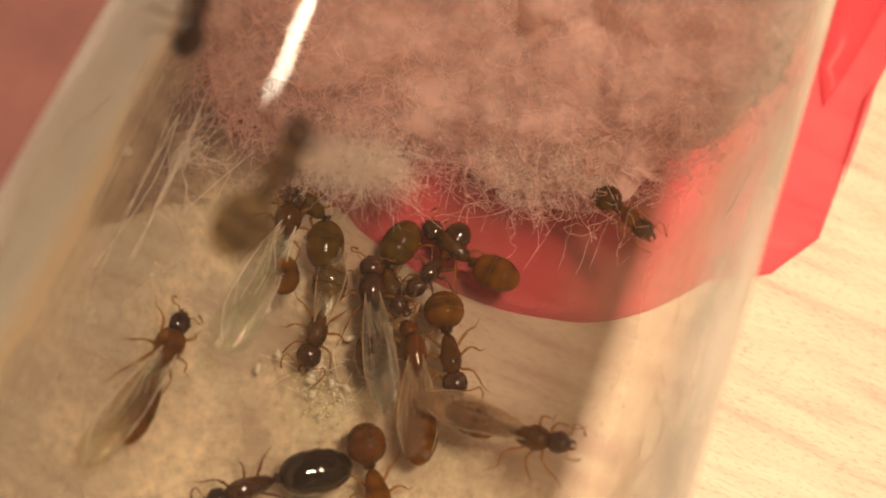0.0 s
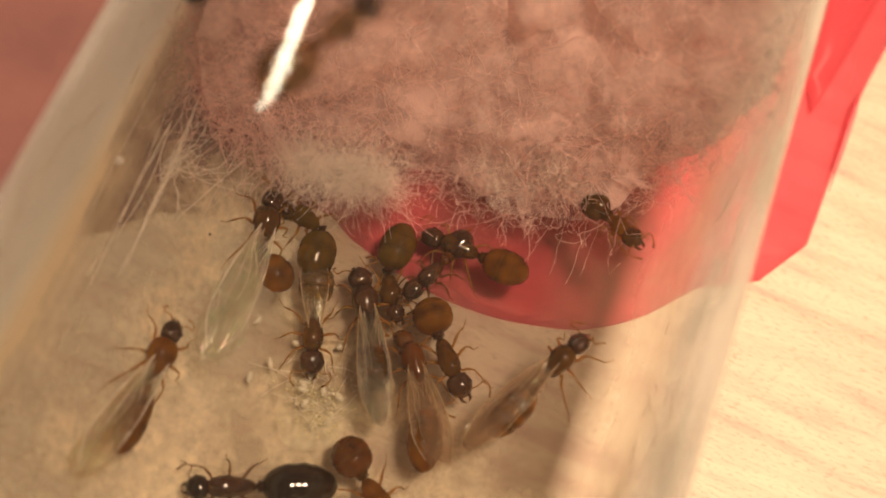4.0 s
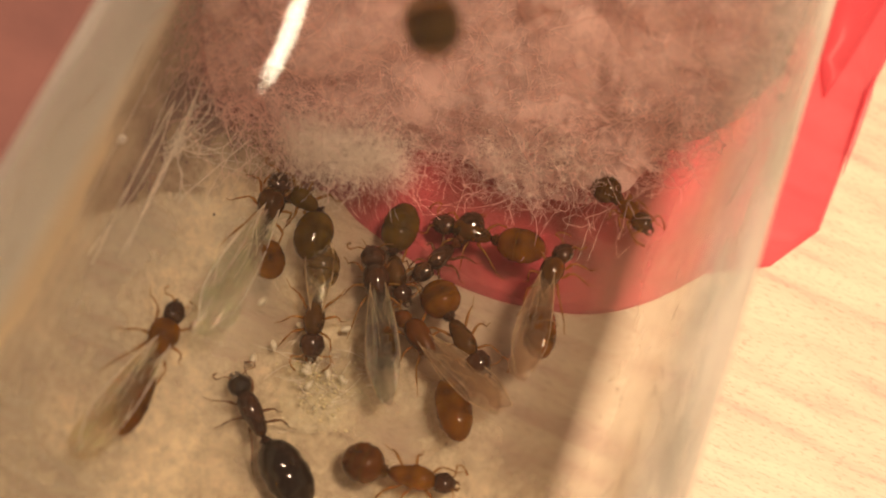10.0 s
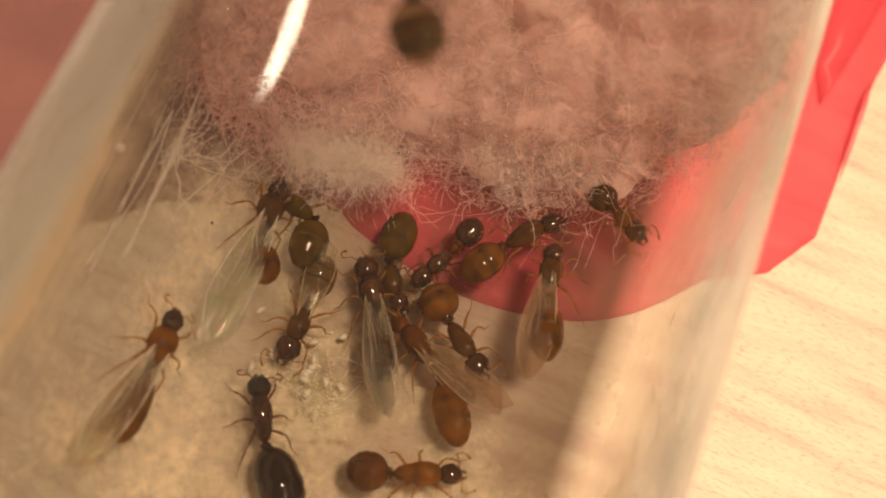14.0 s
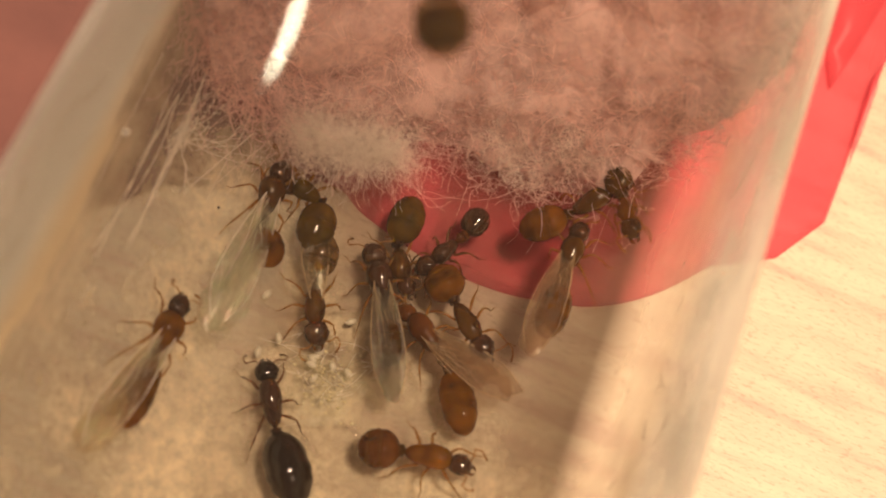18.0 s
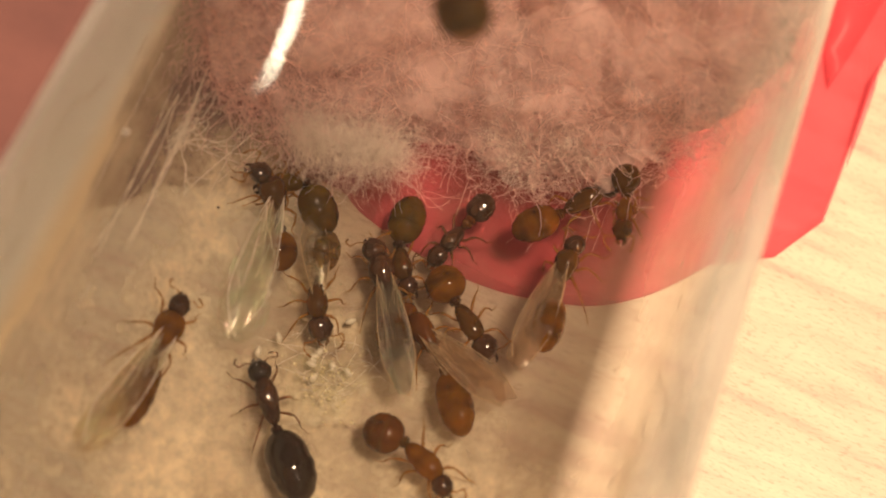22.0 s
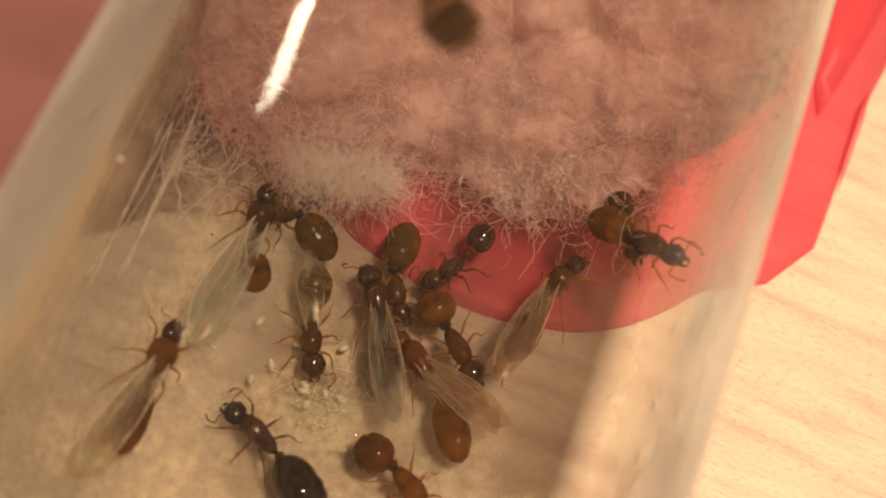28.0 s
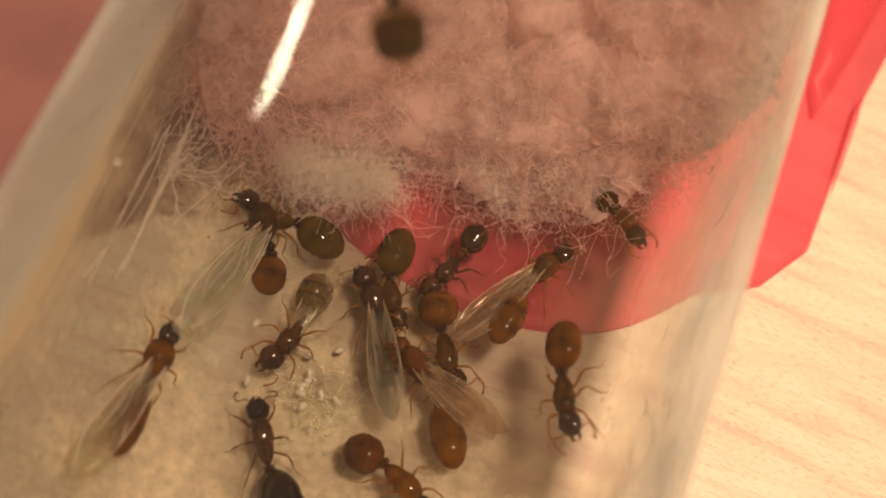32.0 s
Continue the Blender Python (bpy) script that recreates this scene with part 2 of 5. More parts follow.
def plain(name, dark, light, rough=0.5, scale=3.0):
    mat, n, l = material(name)
    bsdf = put(n, "BsdfPrincipled", Roughness=rough)
    l.new(ramp_of(n, l, noise_of(n, l, scale, 4.0), [(0.3, dark), (0.7, light)]), bsdf.inputs["Base Color"])
    bumped(n, l, noise_of(n, l, 8.0, 3.0), bsdf, 0.3, 0.00003)
    finish(n, l, bsdf.outputs[0])
    return mat


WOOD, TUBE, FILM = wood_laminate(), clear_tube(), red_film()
COTTON_CORE = cotton("cotton_wadding", 0.18, 0.75, 0.38)
COTTON_VEIL = cotton("cotton_veil", 0.30, 1.0, 0.55)
COTTON_TUFT = plain("bright_cotton", (0.90, 0.81, 0.71), (0.94, 0.87, 0.78), 0.9)
BEAD = plain("white_bead", (0.86, 0.84, 0.78), (0.93, 0.91, 0.86), 0.3)
COTTON_FIBRE = cotton("cotton_fibre", 0.0, 0.02, 1.0)
THREAD = plain("pale_thread", (0.84, 0.79, 0.68), (0.94, 0.90, 0.80), 0.4)
BLACK = cuticle("black_shell", (0.006, 0.0025, 0.0008), (0.022, 0.009, 0.0015), 0.10)
DARK = cuticle("dark_brown_shell", (0.014, 0.005, 0.0015), (0.070, 0.024, 0.005), 0.12)
BROWN = cuticle("brown_shell", (0.030, 0.012, 0.0015), (0.18, 0.074, 0.006), 0.12, 0.0, 0.30, 0.16)
AMBER = cuticle("amber_shell", (0.060, 0.022, 0.0015), (0.41, 0.165, 0.008), 0.10, 0.13, 0.45, 0.20)
RED = cuticle("reddish_shell", (0.060, 0.018, 0.002), (0.24, 0.080, 0.008), 0.13, 0.0, 0.35, 0.18)
PALE_OLIVE = cuticle("pale_olive_shell", (0.13, 0.095, 0.045), (0.27, 0.20, 0.10), 0.25, 0.0, 0.45, 0.42)
OLIVE = cuticle("olive_shell", (0.045, 0.025, 0.002), (0.245, 0.135, 0.009), 0.11, 0.08, 0.38, 0.14)
SEAM_OLIVE = cuticle("olive_seam", (0.075, 0.042, 0.004), (0.15, 0.085, 0.008), 0.2, 0.0, 0.3)
SEAM_AMBER = cuticle("amber_seam", (0.13, 0.054, 0.004), (0.25, 0.105, 0.007), 0.2, 0.0, 0.4)
SEAMS = {"olive_shell": SEAM_OLIVE, "pale_olive_shell": SEAM_OLIVE, "brown_shell": SEAM_OLIVE,
         "amber_shell": SEAM_AMBER, "reddish_shell": SEAM_OLIVE, "dull_brown_shell": SEAM_OLIVE}
LEG = cuticle("leg_shell", (0.26, 0.13, 0.035), (0.46, 0.25, 0.07), 0.25, 0.0, 0.40, 0.38)
DARKLEG = cuticle("dark_leg_shell", (0.07, 0.03, 0.012), (0.18, 0.085, 0.03), 0.25, 0.0, 0.2, 0.15)
WING_PALE = membrane("pale_wing", (0.76, 0.76, 0.62), 0.14, 3.4)
WING_GOLD = membrane("golden_wing", (0.74, 0.64, 0.42), 0.11, 3.0)
WING_BROWN = membrane("brown_wing", (0.54, 0.38, 0.23), 0.26, 0.9)
WING_GREY = membrane("grey_wing", (0.40, 0.36, 0.27), 0.17, 2.0)
WING_FAINT = membrane("faint_wing", (0.70, 0.62, 0.44), 0.20, 0.5)
VEIN = plain("wing_vein", (0.36, 0.26, 0.14), (0.52, 0.40, 0.24), 0.3)
EGG = plain("pale_egg", (0.48, 0.45, 0.34), (0.62, 0.58, 0.46), 0.3)
ROOF_SHELL = cuticle("dull_brown_shell", (0.060, 0.042, 0.018), (0.12, 0.084, 0.036), 0.2, 0.0, 0.4, 0.68, (0.86, 0.76, 0.58))
CRUMB = plain("greenish_crumb", (0.50, 0.45, 0.25), (0.70, 0.64, 0.42), 0.4)


def mush():
    """Moist greenish-cream litter: patchy, thinning out to nothing."""
    mat, n, l = material("moist_litter")
    tone = ramp_of(n, l, noise_of(n, l, 3.0, 4.0), [(0.32, (0.47, 0.43, 0.22)), (0.5, (0.60, 0.55, 0.32)), (0.68, (0.73, 0.68, 0.45))])
    skin = put(n, "BsdfPrincipled", Roughness=0.35)
    l.new(tone, skin.inputs["Base Color"])
    bumped(n, l, noise_of(n, l, 6.0, 3.0), skin, 0.6, 0.00006)
    gap = ramp_of(n, l, noise_of(n, l, 0.9, 4.0, (1, 1, 1), 0.65), [(0.42, grey(1.0)), (0.66, grey(0.58))])
    clear = put(n, "BsdfTransparent")
    finish(n, l, mixed(n, l, gap, skin.outputs[0], clear.outputs[0]))
    return mat


LITTER = mush()
# Fill colour of the added dark sheet left of the film.
DARK_MAUVE = plain("dark_mauve", (0.098, 0.034, 0.029), (0.142, 0.052, 0.043), 0.8, 0.25)
DIRT = plain("dark_dirt", (0.04, 0.025, 0.015), (0.10, 0.06, 0.03), 0.8)
SCRATCH = plain("pale_scratch", (0.50, 0.42, 0.30), (0.72, 0.66, 0.52), 0.6)


# ---- building blocks ----
def part(name, shape, mat, parent=None, label="", smooth=True, matrix=None):
    """One mesh object from (points, faces), under a thing or a part."""
    mesh = bpy.data.meshes.new(name)
    mesh.from_pydata([tuple(p) for p in shape[0]], [], shape[1])
    mesh.materials.append(mat)
    if smooth:
        mesh.shade_smooth()
    mesh.update()
    ob = new(name, mesh)
    if parent is not None:
        ob.parent = parent
    if matrix is not None:
        ob.matrix_basis = matrix
    return tagged(ob, label)


def lathe(profile, sides=18, width=1.0, height=1.0, sway=None):
    """A body turned about the x axis: profile of (x, radius) in mm, closed at both ends."""
    points, faces = [], []
    for i, (x, r) in enumerate(profile):
        dz = sway(i / (len(profile) - 1)) if sway else 0.0
        for k in range(sides):
            a = 2 * math.pi * k / sides
            points.append((x * MM, r * width * math.cos(a) * MM, (r * height * math.sin(a) + dz) * MM))
    for i in range(len(profile) - 1):
        for k in range(sides):
            k2 = (k + 1) % sides
            faces.append((i * sides + k, (i + 1) * sides + k, (i + 1) * sides + k2, i * sides + k2))
    faces.append(tuple(range(sides)))
    faces.append(tuple(range(len(profile) * sides - 1, (len(profile) - 1) * sides - 1, -1)))
    return points, faces


def pipe(line, radii, sides=6):
    """A tapering limb along a line of points, in mm."""
    points, faces = [], []
    line = [Vector(p) for p in line]
    for i, p in enumerate(line):
        way = (line[min(i + 1, len(line) - 1)] - line[max(i - 1, 0)]).normalized()
        side = way.cross(Vector((0.13, 0.21, 0.97))).normalized()
        up = side.cross(way)
        r = radii[i] if isinstance(radii, (list, tuple)) else radii
        for k in range(sides):
            a = 2 * math.pi * k / sides
            points.append((p + (side * math.cos(a) + up * math.sin(a)) * r) * MM)
    for i in range(len(line) - 1):
        for k in range(sides):
            k2 = (k + 1) % sides
            faces.append((i * sides + k, i * sides + k2, (i + 1) * sides + k2, (i + 1) * sides + k))
    faces.append(tuple(reversed(range(sides))))
    faces.append(tuple(range((len(line) - 1) * sides, len(line) * sides)))
    return points, faces


def joined(shapes):
    points, faces = [], []
    for p, f in shapes:
        base = len(points)
        points.extend(p)
        faces.extend([tuple(base + i for i in face) for face in f])
    return points, faces


def ball(centre, size, rings=7, sides=10, rough=0.0, rng=random):
    """A small ellipsoid, in mm."""
    points, faces = [], []
    for i in range(rings + 1):
        t = math.pi * i / rings
        for k in range(sides):
            a = 2 * math.pi * k / sides
            s = 1 + rough * (rng.random() - 0.5)
            points.append(((centre[0] + size[0] * s * math.cos(t)) * MM,
                           (centre[1] + size[1] * s * math.sin(t) * math.cos(a)) * MM,
                           (centre[2] + size[2] * s * math.sin(t) * math.sin(a)) * MM))
    for i in range(rings):
        for k in range(sides):
            k2 = (k + 1) % sides
            faces.append((i * sides + k, i * sides + k2, (i + 1) * sides + k2, (i + 1) * sides + k))
    return points, faces


R_OUT, R_IN, AXIS = 10.0, 9.6, 10.0


def wall(angle, y, radius=R_IN):
    """A point on the tube's wall, in mm; angle from its lowest line, positive towards +x."""
    return Vector((radius * math.sin(angle), y, AXIS - radius * math.cos(angle)))


# ---- the table, the film and the tube ----
def tabletop():
    n, half = 40, 420.0
    points = [((-half + 2 * half * i / n) * MM, (-half + 2 * half * j / n) * MM, 0.0) for j in range(n + 1) for i in range(n + 1)]
    faces = [(j * (n + 1) + i, j * (n + 1) + i + 1, (j + 1) * (n + 1) + i + 1, (j + 1) * (n + 1) + i) for j in range(n) for i in range(n)]
    base = len(points)
    ring = [(-half, -half), (half, -half), (half, half), (-half, half)]
    points += [(x * MM, y * MM, -0.025) for x, y in ring]
    corners = [0, n, (n + 1) ** 2 - 1, n * (n + 1)]
    faces += [(corners[i], base + i, base + (i + 1) % 4, corners[(i + 1) % 4]) for i in range(4)] + [(base + 3, base + 2, base + 1, base)]
    return tagged(part("table_top", (points, faces), WOOD, smooth=False),
                  "pale wood-grain laminate table top under the tube", "table", kind="structure")


tabletop()


def sheet(outline, lift, thick=0.04):
    """A thin film with the given outline in mm, that rises by lift(x, y)."""
    bm = bmesh.new()
    verts = [bm.verts.new((x * MM, y * MM, 0)) for x, y in outline]
    bm.faces.new(verts)
    bmesh.ops.triangulate(bm, faces=bm.faces[:])
    for _ in range(3):
        long_edges = [e for e in bm.edges if e.calc_length() > 0.003]
        if long_edges:
            bmesh.ops.subdivide_edges(bm, edges=long_edges, cuts=1)
            bmesh.ops.triangulate(bm, faces=bm.faces[:])
    for v in bm.verts:
        v.co.z = lift(v.co.x * 1000, v.co.y * 1000) * MM
    top = bm.faces[:]
    made = bmesh.ops.solidify(bm, geom=top, thickness=thick * MM)
    bm.verts.index_update()
    shape = ([v.co.copy() for v in bm.verts], [tuple(v.index for v in f.verts) for f in bm.faces])
    bm.free()
    return shape


def curve_through(knots, steps=6):
    """A smooth line through the knots."""
    out = []
    for i in range(len(knots) - 1):
        p0, p1, p2, p3 = (Vector(knots[max(0, min(len(knots) - 1, k))]) for k in (i - 1, i, i + 1, i + 2))
        for s in range(steps):
            t = s / steps
            out.append(0.5 * ((2 * p1) + (p2 - p0) * t + (2 * p0 - 5 * p1 + 4 * p2 - p3) * t * t + (3 * p1 - p0 - 3 * p2 + p3) * t ** 3))
    out.append(Vector(knots[-1]))
    return [tuple(p) for p in out]


def films():
    front = curve_through([(-11.2, 60.0), (-10.7, 34.0), (-10.1, 27.0), (-9.4, 23.8), (-8.0, 22.0), (-6.2, 20.9), (-4.2, 20.4), (-2.6, 20.4), (-1.4, 19.8), (1.5, 19.1),
                           (3.9, 19.05), (5.8, 19.4), (7.6, 20.0), (9.4, 21.3), (11.1, 23.3)])
    outline = front + [(13.35, 24.6), (14.75, 26.8), (14.95, 29.4), (15.15, 32.8), (15.35, 34.4)] + \
        [(15.75, 36.5), (16.3, 39.5), (18.0, 60.0)]
    main = tagged(part("red_film", sheet(outline, lambda x, y: 0.06 + 0.010 * max(0, x - 9.0) ** 1.5), FILM),
                  "translucent red plastic film lying under the tube", "film")
    fold = curve_through([(13.5, 32.5), (12.85, 34.4), (12.4, 37.0), (11.9, 60.0)], 3) + [(16.4, 60.0), (15.1, 39.6), (14.5, 36.6), (13.95, 34.2)]
    part("folded_corner", sheet(fold, lambda x, y: 0.22 + 0.02 * (x - 12)), FILM, main, "folded darker corner of red film")
    sliver = [(14.95, 29.2), (15.12, 31.0), (15.25, 33.2), (15.2, 34.4), (14.98, 33.4), (14.92, 31.2)]
    part("rolled_edge", sheet(sliver, lambda x, y: 0.5), FILM, main, "rolled edge of red film")


films()


def dark_sheet():
    """An added thin dark mauve sheet under the tube's left flank and the film."""
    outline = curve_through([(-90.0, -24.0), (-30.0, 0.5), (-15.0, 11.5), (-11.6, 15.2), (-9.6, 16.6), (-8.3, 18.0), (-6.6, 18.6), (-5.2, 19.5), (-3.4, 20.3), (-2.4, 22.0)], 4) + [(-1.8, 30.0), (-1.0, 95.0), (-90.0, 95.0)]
    return tagged(part("card", sheet(outline, lambda x, y: 0.035, 0.02), DARK_MAUVE, smooth=False), "flat dark brownish-mauve sheet lying under the tube and film", "card")


dark_sheet()


def tube():
    sides, y0, y1, steps = 96, -60.0, 90.0, 30
    points, faces = [], []
    for radius in (R_OUT, R_IN):
        for j in range(steps + 1):
            for k in range(sides):
                points.append(wall(2 * math.pi * k / sides, y0 + (y1 - y0) * j / steps, radius) * MM)
    half = (steps + 1) * sides
    for j in range(steps):
        for k in range(sides):
            k2 = (k + 1) % sides
            a, b, c, d = j * sides + k, j * sides + k2, (j + 1) * sides + k2, (j + 1) * sides + k
            faces.append((d, c, b, a))
            if j < 5 or j > 23:
                faces.append((half + a, half + b, half + c, half + d))
    for j in (0, steps):
        for k in range(sides):
            k2 = (k + 1) % sides
            face = (j * sides + k, j * sides + k2, half + j * sides + k2, half + j * sides + k)
            faces.append(face if j else tuple(reversed(face)))
    body = tagged(new("test_tube"), "clear misty test tube lying on the table with ants inside", "test tube")
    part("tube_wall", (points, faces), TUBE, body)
    rng = random.Random(77)
    marks = []
    for _ in range(130):
        a, y = rng.choice((1.32, 1.45, 1.60, -1.42)) + rng.gauss(0, 0.13), rng.uniform(5.0, 24.0)
        length, drift = rng.uniform(0.3, 1.6), rng.gauss(0, 0.012)
        marks.append(pipe([wall(a + drift * s, y + length * s / 3, 9.985) for s in range(4)], [0.004, rng.uniform(0.008, 0.020), 0.012, 0.003], 4))
    tagged(part("scratches", joined(marks), SCRATCH, body, "fine pale scratches along the tube's flank"), kind="stuff")
    return body


tube()


# ---- the cotton ----
def front(x, z):
    """How far the cotton's front reaches, in mm along the tube."""
    edge = 21.9 + (0.30 if x < 0 else 0.11) * x + 0.45 * math.sin(x * 0.55 + 2.2) - 0.6 * math.exp(-((x + 3.2) / 2.2) ** 2)
    low = AXIS - math.sqrt(9.6 ** 2 - max(-7.6, min(9.3, x)) ** 2)
    edge += 0.2 * math.exp(-((x + 8.0) / 2.2) ** 2) + 0.9 * min(1.0, max(0.0, (x - 5.5) / 2.5))
    steep = 0.66 - 0.28 * min(1.0, max(0.0, (x - 3.0) / 5.0))
    over = min(1.0, max(0.0, (x - 4.5) / 3.0)) * min(1.0, max(0.0, (z - low - 1.0) / 2.0))
    return edge + steep * max(0.0, z - low) - 0.5 * over


def strand(points, radius, sides=3):
    return pipe(points, radius, sides)


def cotton_plug():
    rng = random.Random(5)
    rings, around = 22, 72
    points, faces = [], []
    for i in range(rings):
        f = (i / (rings - 1)) ** 0.6
        for k in range(around):
            a = 2 * math.pi * k / around
            r = 9.25 * f
            x, z = r * math.sin(a), AXIS - r * math.cos(a)
            x *= 0.77 if x < 0 else 1.0
            lump = noise.noise(Vector((x * 0.45, z * 0.45, 3.0))) * 1.1 + noise.noise(Vector((x * 1.3, z * 1.3, 7.0))) * 0.5
            points.append(Vector((x, front(x, z) + 0.7 + lump + 0.3 * f ** 6, z)) * MM)
    for i in range(1, 12):
        for k in range(around):
            a = 2 * math.pi * k / around
            r = 9.25 + 0.25 * noise.noise(Vector((math.sin(a) * 4, i * 1.7, math.cos(a) * 4)))
            x, z = r * math.sin(a), AXIS - r * math.cos(a)
            x *= 0.77 if x < 0 else 1.0
            points.append(Vector((x, front(x, z) + 2.0 + i * 3.2, z)) * MM)
    total = rings + 11
    for i in range(total - 1):
        for k in range(around):
            k2 = (k + 1) % around
            faces.append((i * around + k, i * around + k2, (i + 1) * around + k2, (i + 1) * around + k))
    faces.append(tuple((total - 1) * around + k for k in range(around)))
    plug = tagged(part("cotton_plug", (points, faces), COTTON_CORE), "fluffy white cotton plug filling the tube, tinted pink by red film", "cotton")

    def wander(start, way, length, curl, steps):
        p, out = Vector(start), []
        way = Vector(way).normalized()
        for _ in range(steps):
            out.append(p.copy())
            p += way * (length / steps)
            way = (way + Vector((rng.gauss(0, curl), rng.gauss(0, curl), rng.gauss(0, curl)))).normalized()
            off = Vector((p.x, 0, p.z - AXIS))
            if off.length > 9.45:
                off *= 9.45 / off.length
                p.x, p.z = off.x, AXIS + off.z
        return out

    edge, deep, top = [], [], []
    for _ in range(3800):
        x = rng.uniform(-8.2, 8.6)
        low = AXIS - math.sqrt(9.3 ** 2 - x * x)
        z = low + abs(rng.gauss(0, 2.6))
        if noise.noise(Vector((x * 0.8, z * 0.8, 1.0))) < rng.uniform(-0.45, 0.25):
            continue
        y = front(x, z) + abs(rng.gauss(0.2, 1.1))
        edge.append(strand(wander((x, y, z), (rng.gauss(0, 1), rng.gauss(0.25, 0.7), rng.gauss(0, 0.6)), rng.uniform(0.8, 3.3), rng.choice((0.3, 0.55, 0.8)), 13),
                           rng.uniform(0.005, 0.0125)))
    for _ in range(800):
        x = rng.uniform(-9.0, -5.0)
        z = AXIS - math.sqrt(9.4 ** 2 - x * x) + abs(rng.gauss(0, 1.6))
        y = front(x, z) + rng.gauss(1.0, 0.8)
        edge.append(strand(wander((x, y, z), (rng.gauss(0, 0.8), rng.gauss(0.3, 1.0), rng.gauss(0, 0.5)), rng.uniform(1.0, 4.0), rng.choice((0.25, 0.5, 0.8)), 13), rng.uniform(0.005, 0.012)))
    for _ in range(900):
        x = rng.uniform(-8.9, 8.9)
        span = math.sqrt(9.25 ** 2 - x * x)
        z = AXIS - span + rng.random() ** 1.3 * 1.7 * span
        y = front(x, z) + rng.gauss(0.3, 0.55)
        deep.append(strand(wander((x, y, z), (rng.gauss(0, 1), rng.gauss(0, 1), rng.gauss(0, 0.8)), rng.uniform(1.5, 5), rng.choice((0.3, 0.7)), 9),
                           rng.uniform(0.004, 0.009)))
    for _ in range(700):
        a = rng.choice((-1, 1)) * rng.uniform(0.75, 2.0)
        p = wall(a, 0, rng.uniform(8.9, 9.4))
        deep.append(strand(wander((p.x, front(p.x, p.z) + rng.uniform(0, 9), p.z), (rng.gauss(0, 1), rng.gauss(0, 1.2), rng.gauss(0, 1)), rng.uniform(1.5, 5), 0.35, 9),
                           rng.uniform(0.004, 0.009)))
    for _ in range(350):
        a = rng.uniform(-1.5, 1.5)
        x, z = 9.35 * math.sin(a), AXIS + 9.35 * math.cos(a)
        y = front(x, z) + rng.uniform(-0.5, 16.0)
        top.append(strand(wander((x, y, z), (rng.gauss(0, 1), rng.gauss(0, 1), rng.gauss(0, 0.3)), rng.uniform(2, 6), 0.30, 8),
                          rng.uniform(0.007, 0.014)))
    for offset, depth in ((-0.55, 0.90), (0.1, 0.7)):
        veil = []
        for i in range(rings):
            f = (i / (rings - 1)) ** 0.7
            for k in range(around):
                a = 2 * math.pi * k / around
                r = (8.7 + 0.8 * noise.noise(Vector((math.sin(a) * 3.0, math.cos(a) * 3.0, offset * 9)))) * f
                x, z = r * math.sin(a), AXIS - r * math.cos(a)
                lump = noise.noise(Vector((x * 0.5, z * 0.5, 30 + offset))) * 1.3 + noise.noise(Vector((x * 1.6, z * 1.6, 9.0))) * 0.45
                veil.append(Vector((x, front(x, z) + offset + lump * depth + 0.8, z)) * MM)
        flat = [(i * around + k, i * around + (k + 1) % around, (i + 1) * around + (k + 1) % around, (i + 1) * around + k)
                for i in range(rings - 1) for k in range(around)]
        part("veil", (veil, flat), COTTON_VEIL, plug, "thin mottled veil of cotton at the front")
    wisps = []
    for _ in range(34):
        a = rng.uniform(-0.9, 1.35)
        r = rng.uniform(7.2, 9.2)
        x, z = r * math.sin(a), AXIS + r * math.cos(a)
        way = Vector((rng.gauss(0, 0.8), rng.gauss(0, 1.0), rng.gauss(0, 0.2)))
        spine = wander((x, front(x, z) + rng.uniform(-0.4, 9.0), z), way, rng.uniform(1.6, 4.0), 0.30, 9)
        for _ in range(26):
            off = Vector((rng.gauss(0, 0.10), rng.gauss(0, 0.10), rng.gauss(0, 0.07)))
            wisps.append(strand([p + off * (0.6 + 0.8 * math.sin(i)) for i, p in enumerate(spine)], rng.uniform(0.009, 0.016)))
    for _ in range(26):
        x = rng.uniform(3.0, 8.4)
        z = AXIS - math.sqrt(9.3 ** 2 - x * x) + rng.uniform(0.2, 3.4)
        spine = wander((x, front(x, z) + rng.gauss(0.35, 0.5), z), (rng.gauss(-0.1, 0.5), rng.gauss(0.7, 0.5), rng.gauss(0.4, 0.3)), rng.uniform(1.6, 3.6), 0.33, 9)
        for _ in range(16):
            off = Vector((rng.gauss(0, 0.09), rng.gauss(0, 0.09), rng.gauss(0, 0.07)))
            wisps.append(strand([p + off * (0.6 + 0.8 * math.sin(i)) for i, p in enumerate(spine)], rng.uniform(0.006, 0.011)))
    tagged(part("wisps", joined(wisps), COTTON_FIBRE, plug, "ropy white wisps of twisted cotton"), kind="stuff")
    for name, shapes, label in (("edge_fibres", edge, "loose curled cotton fibres at the front"), ("inner_fibres", deep, ""), ("top_fibres", top, "")):
        tagged(part(name, joined(shapes), COTTON_FIBRE, plug, label), kind="stuff")
    clumps = []
    for cx, cz, size in ((-4.1, 2.6, 0.55), (-3.3, 2.3, 0.8), (-2.3, 2.2, 0.7), (-1.5, 2.1, 0.6), (2.6, 2.8, 0.8), (4.4, 3.6, 0.7)):
        for _ in range(520 if cx < 0 else 130):
            p = (cx + rng.gauss(0, size * 0.8), 20.7 + 0.33 * (cx + 3.2) + rng.gauss(0.0, size * 0.5), cz + 0.5 + rng.gauss(0, size * 0.35))
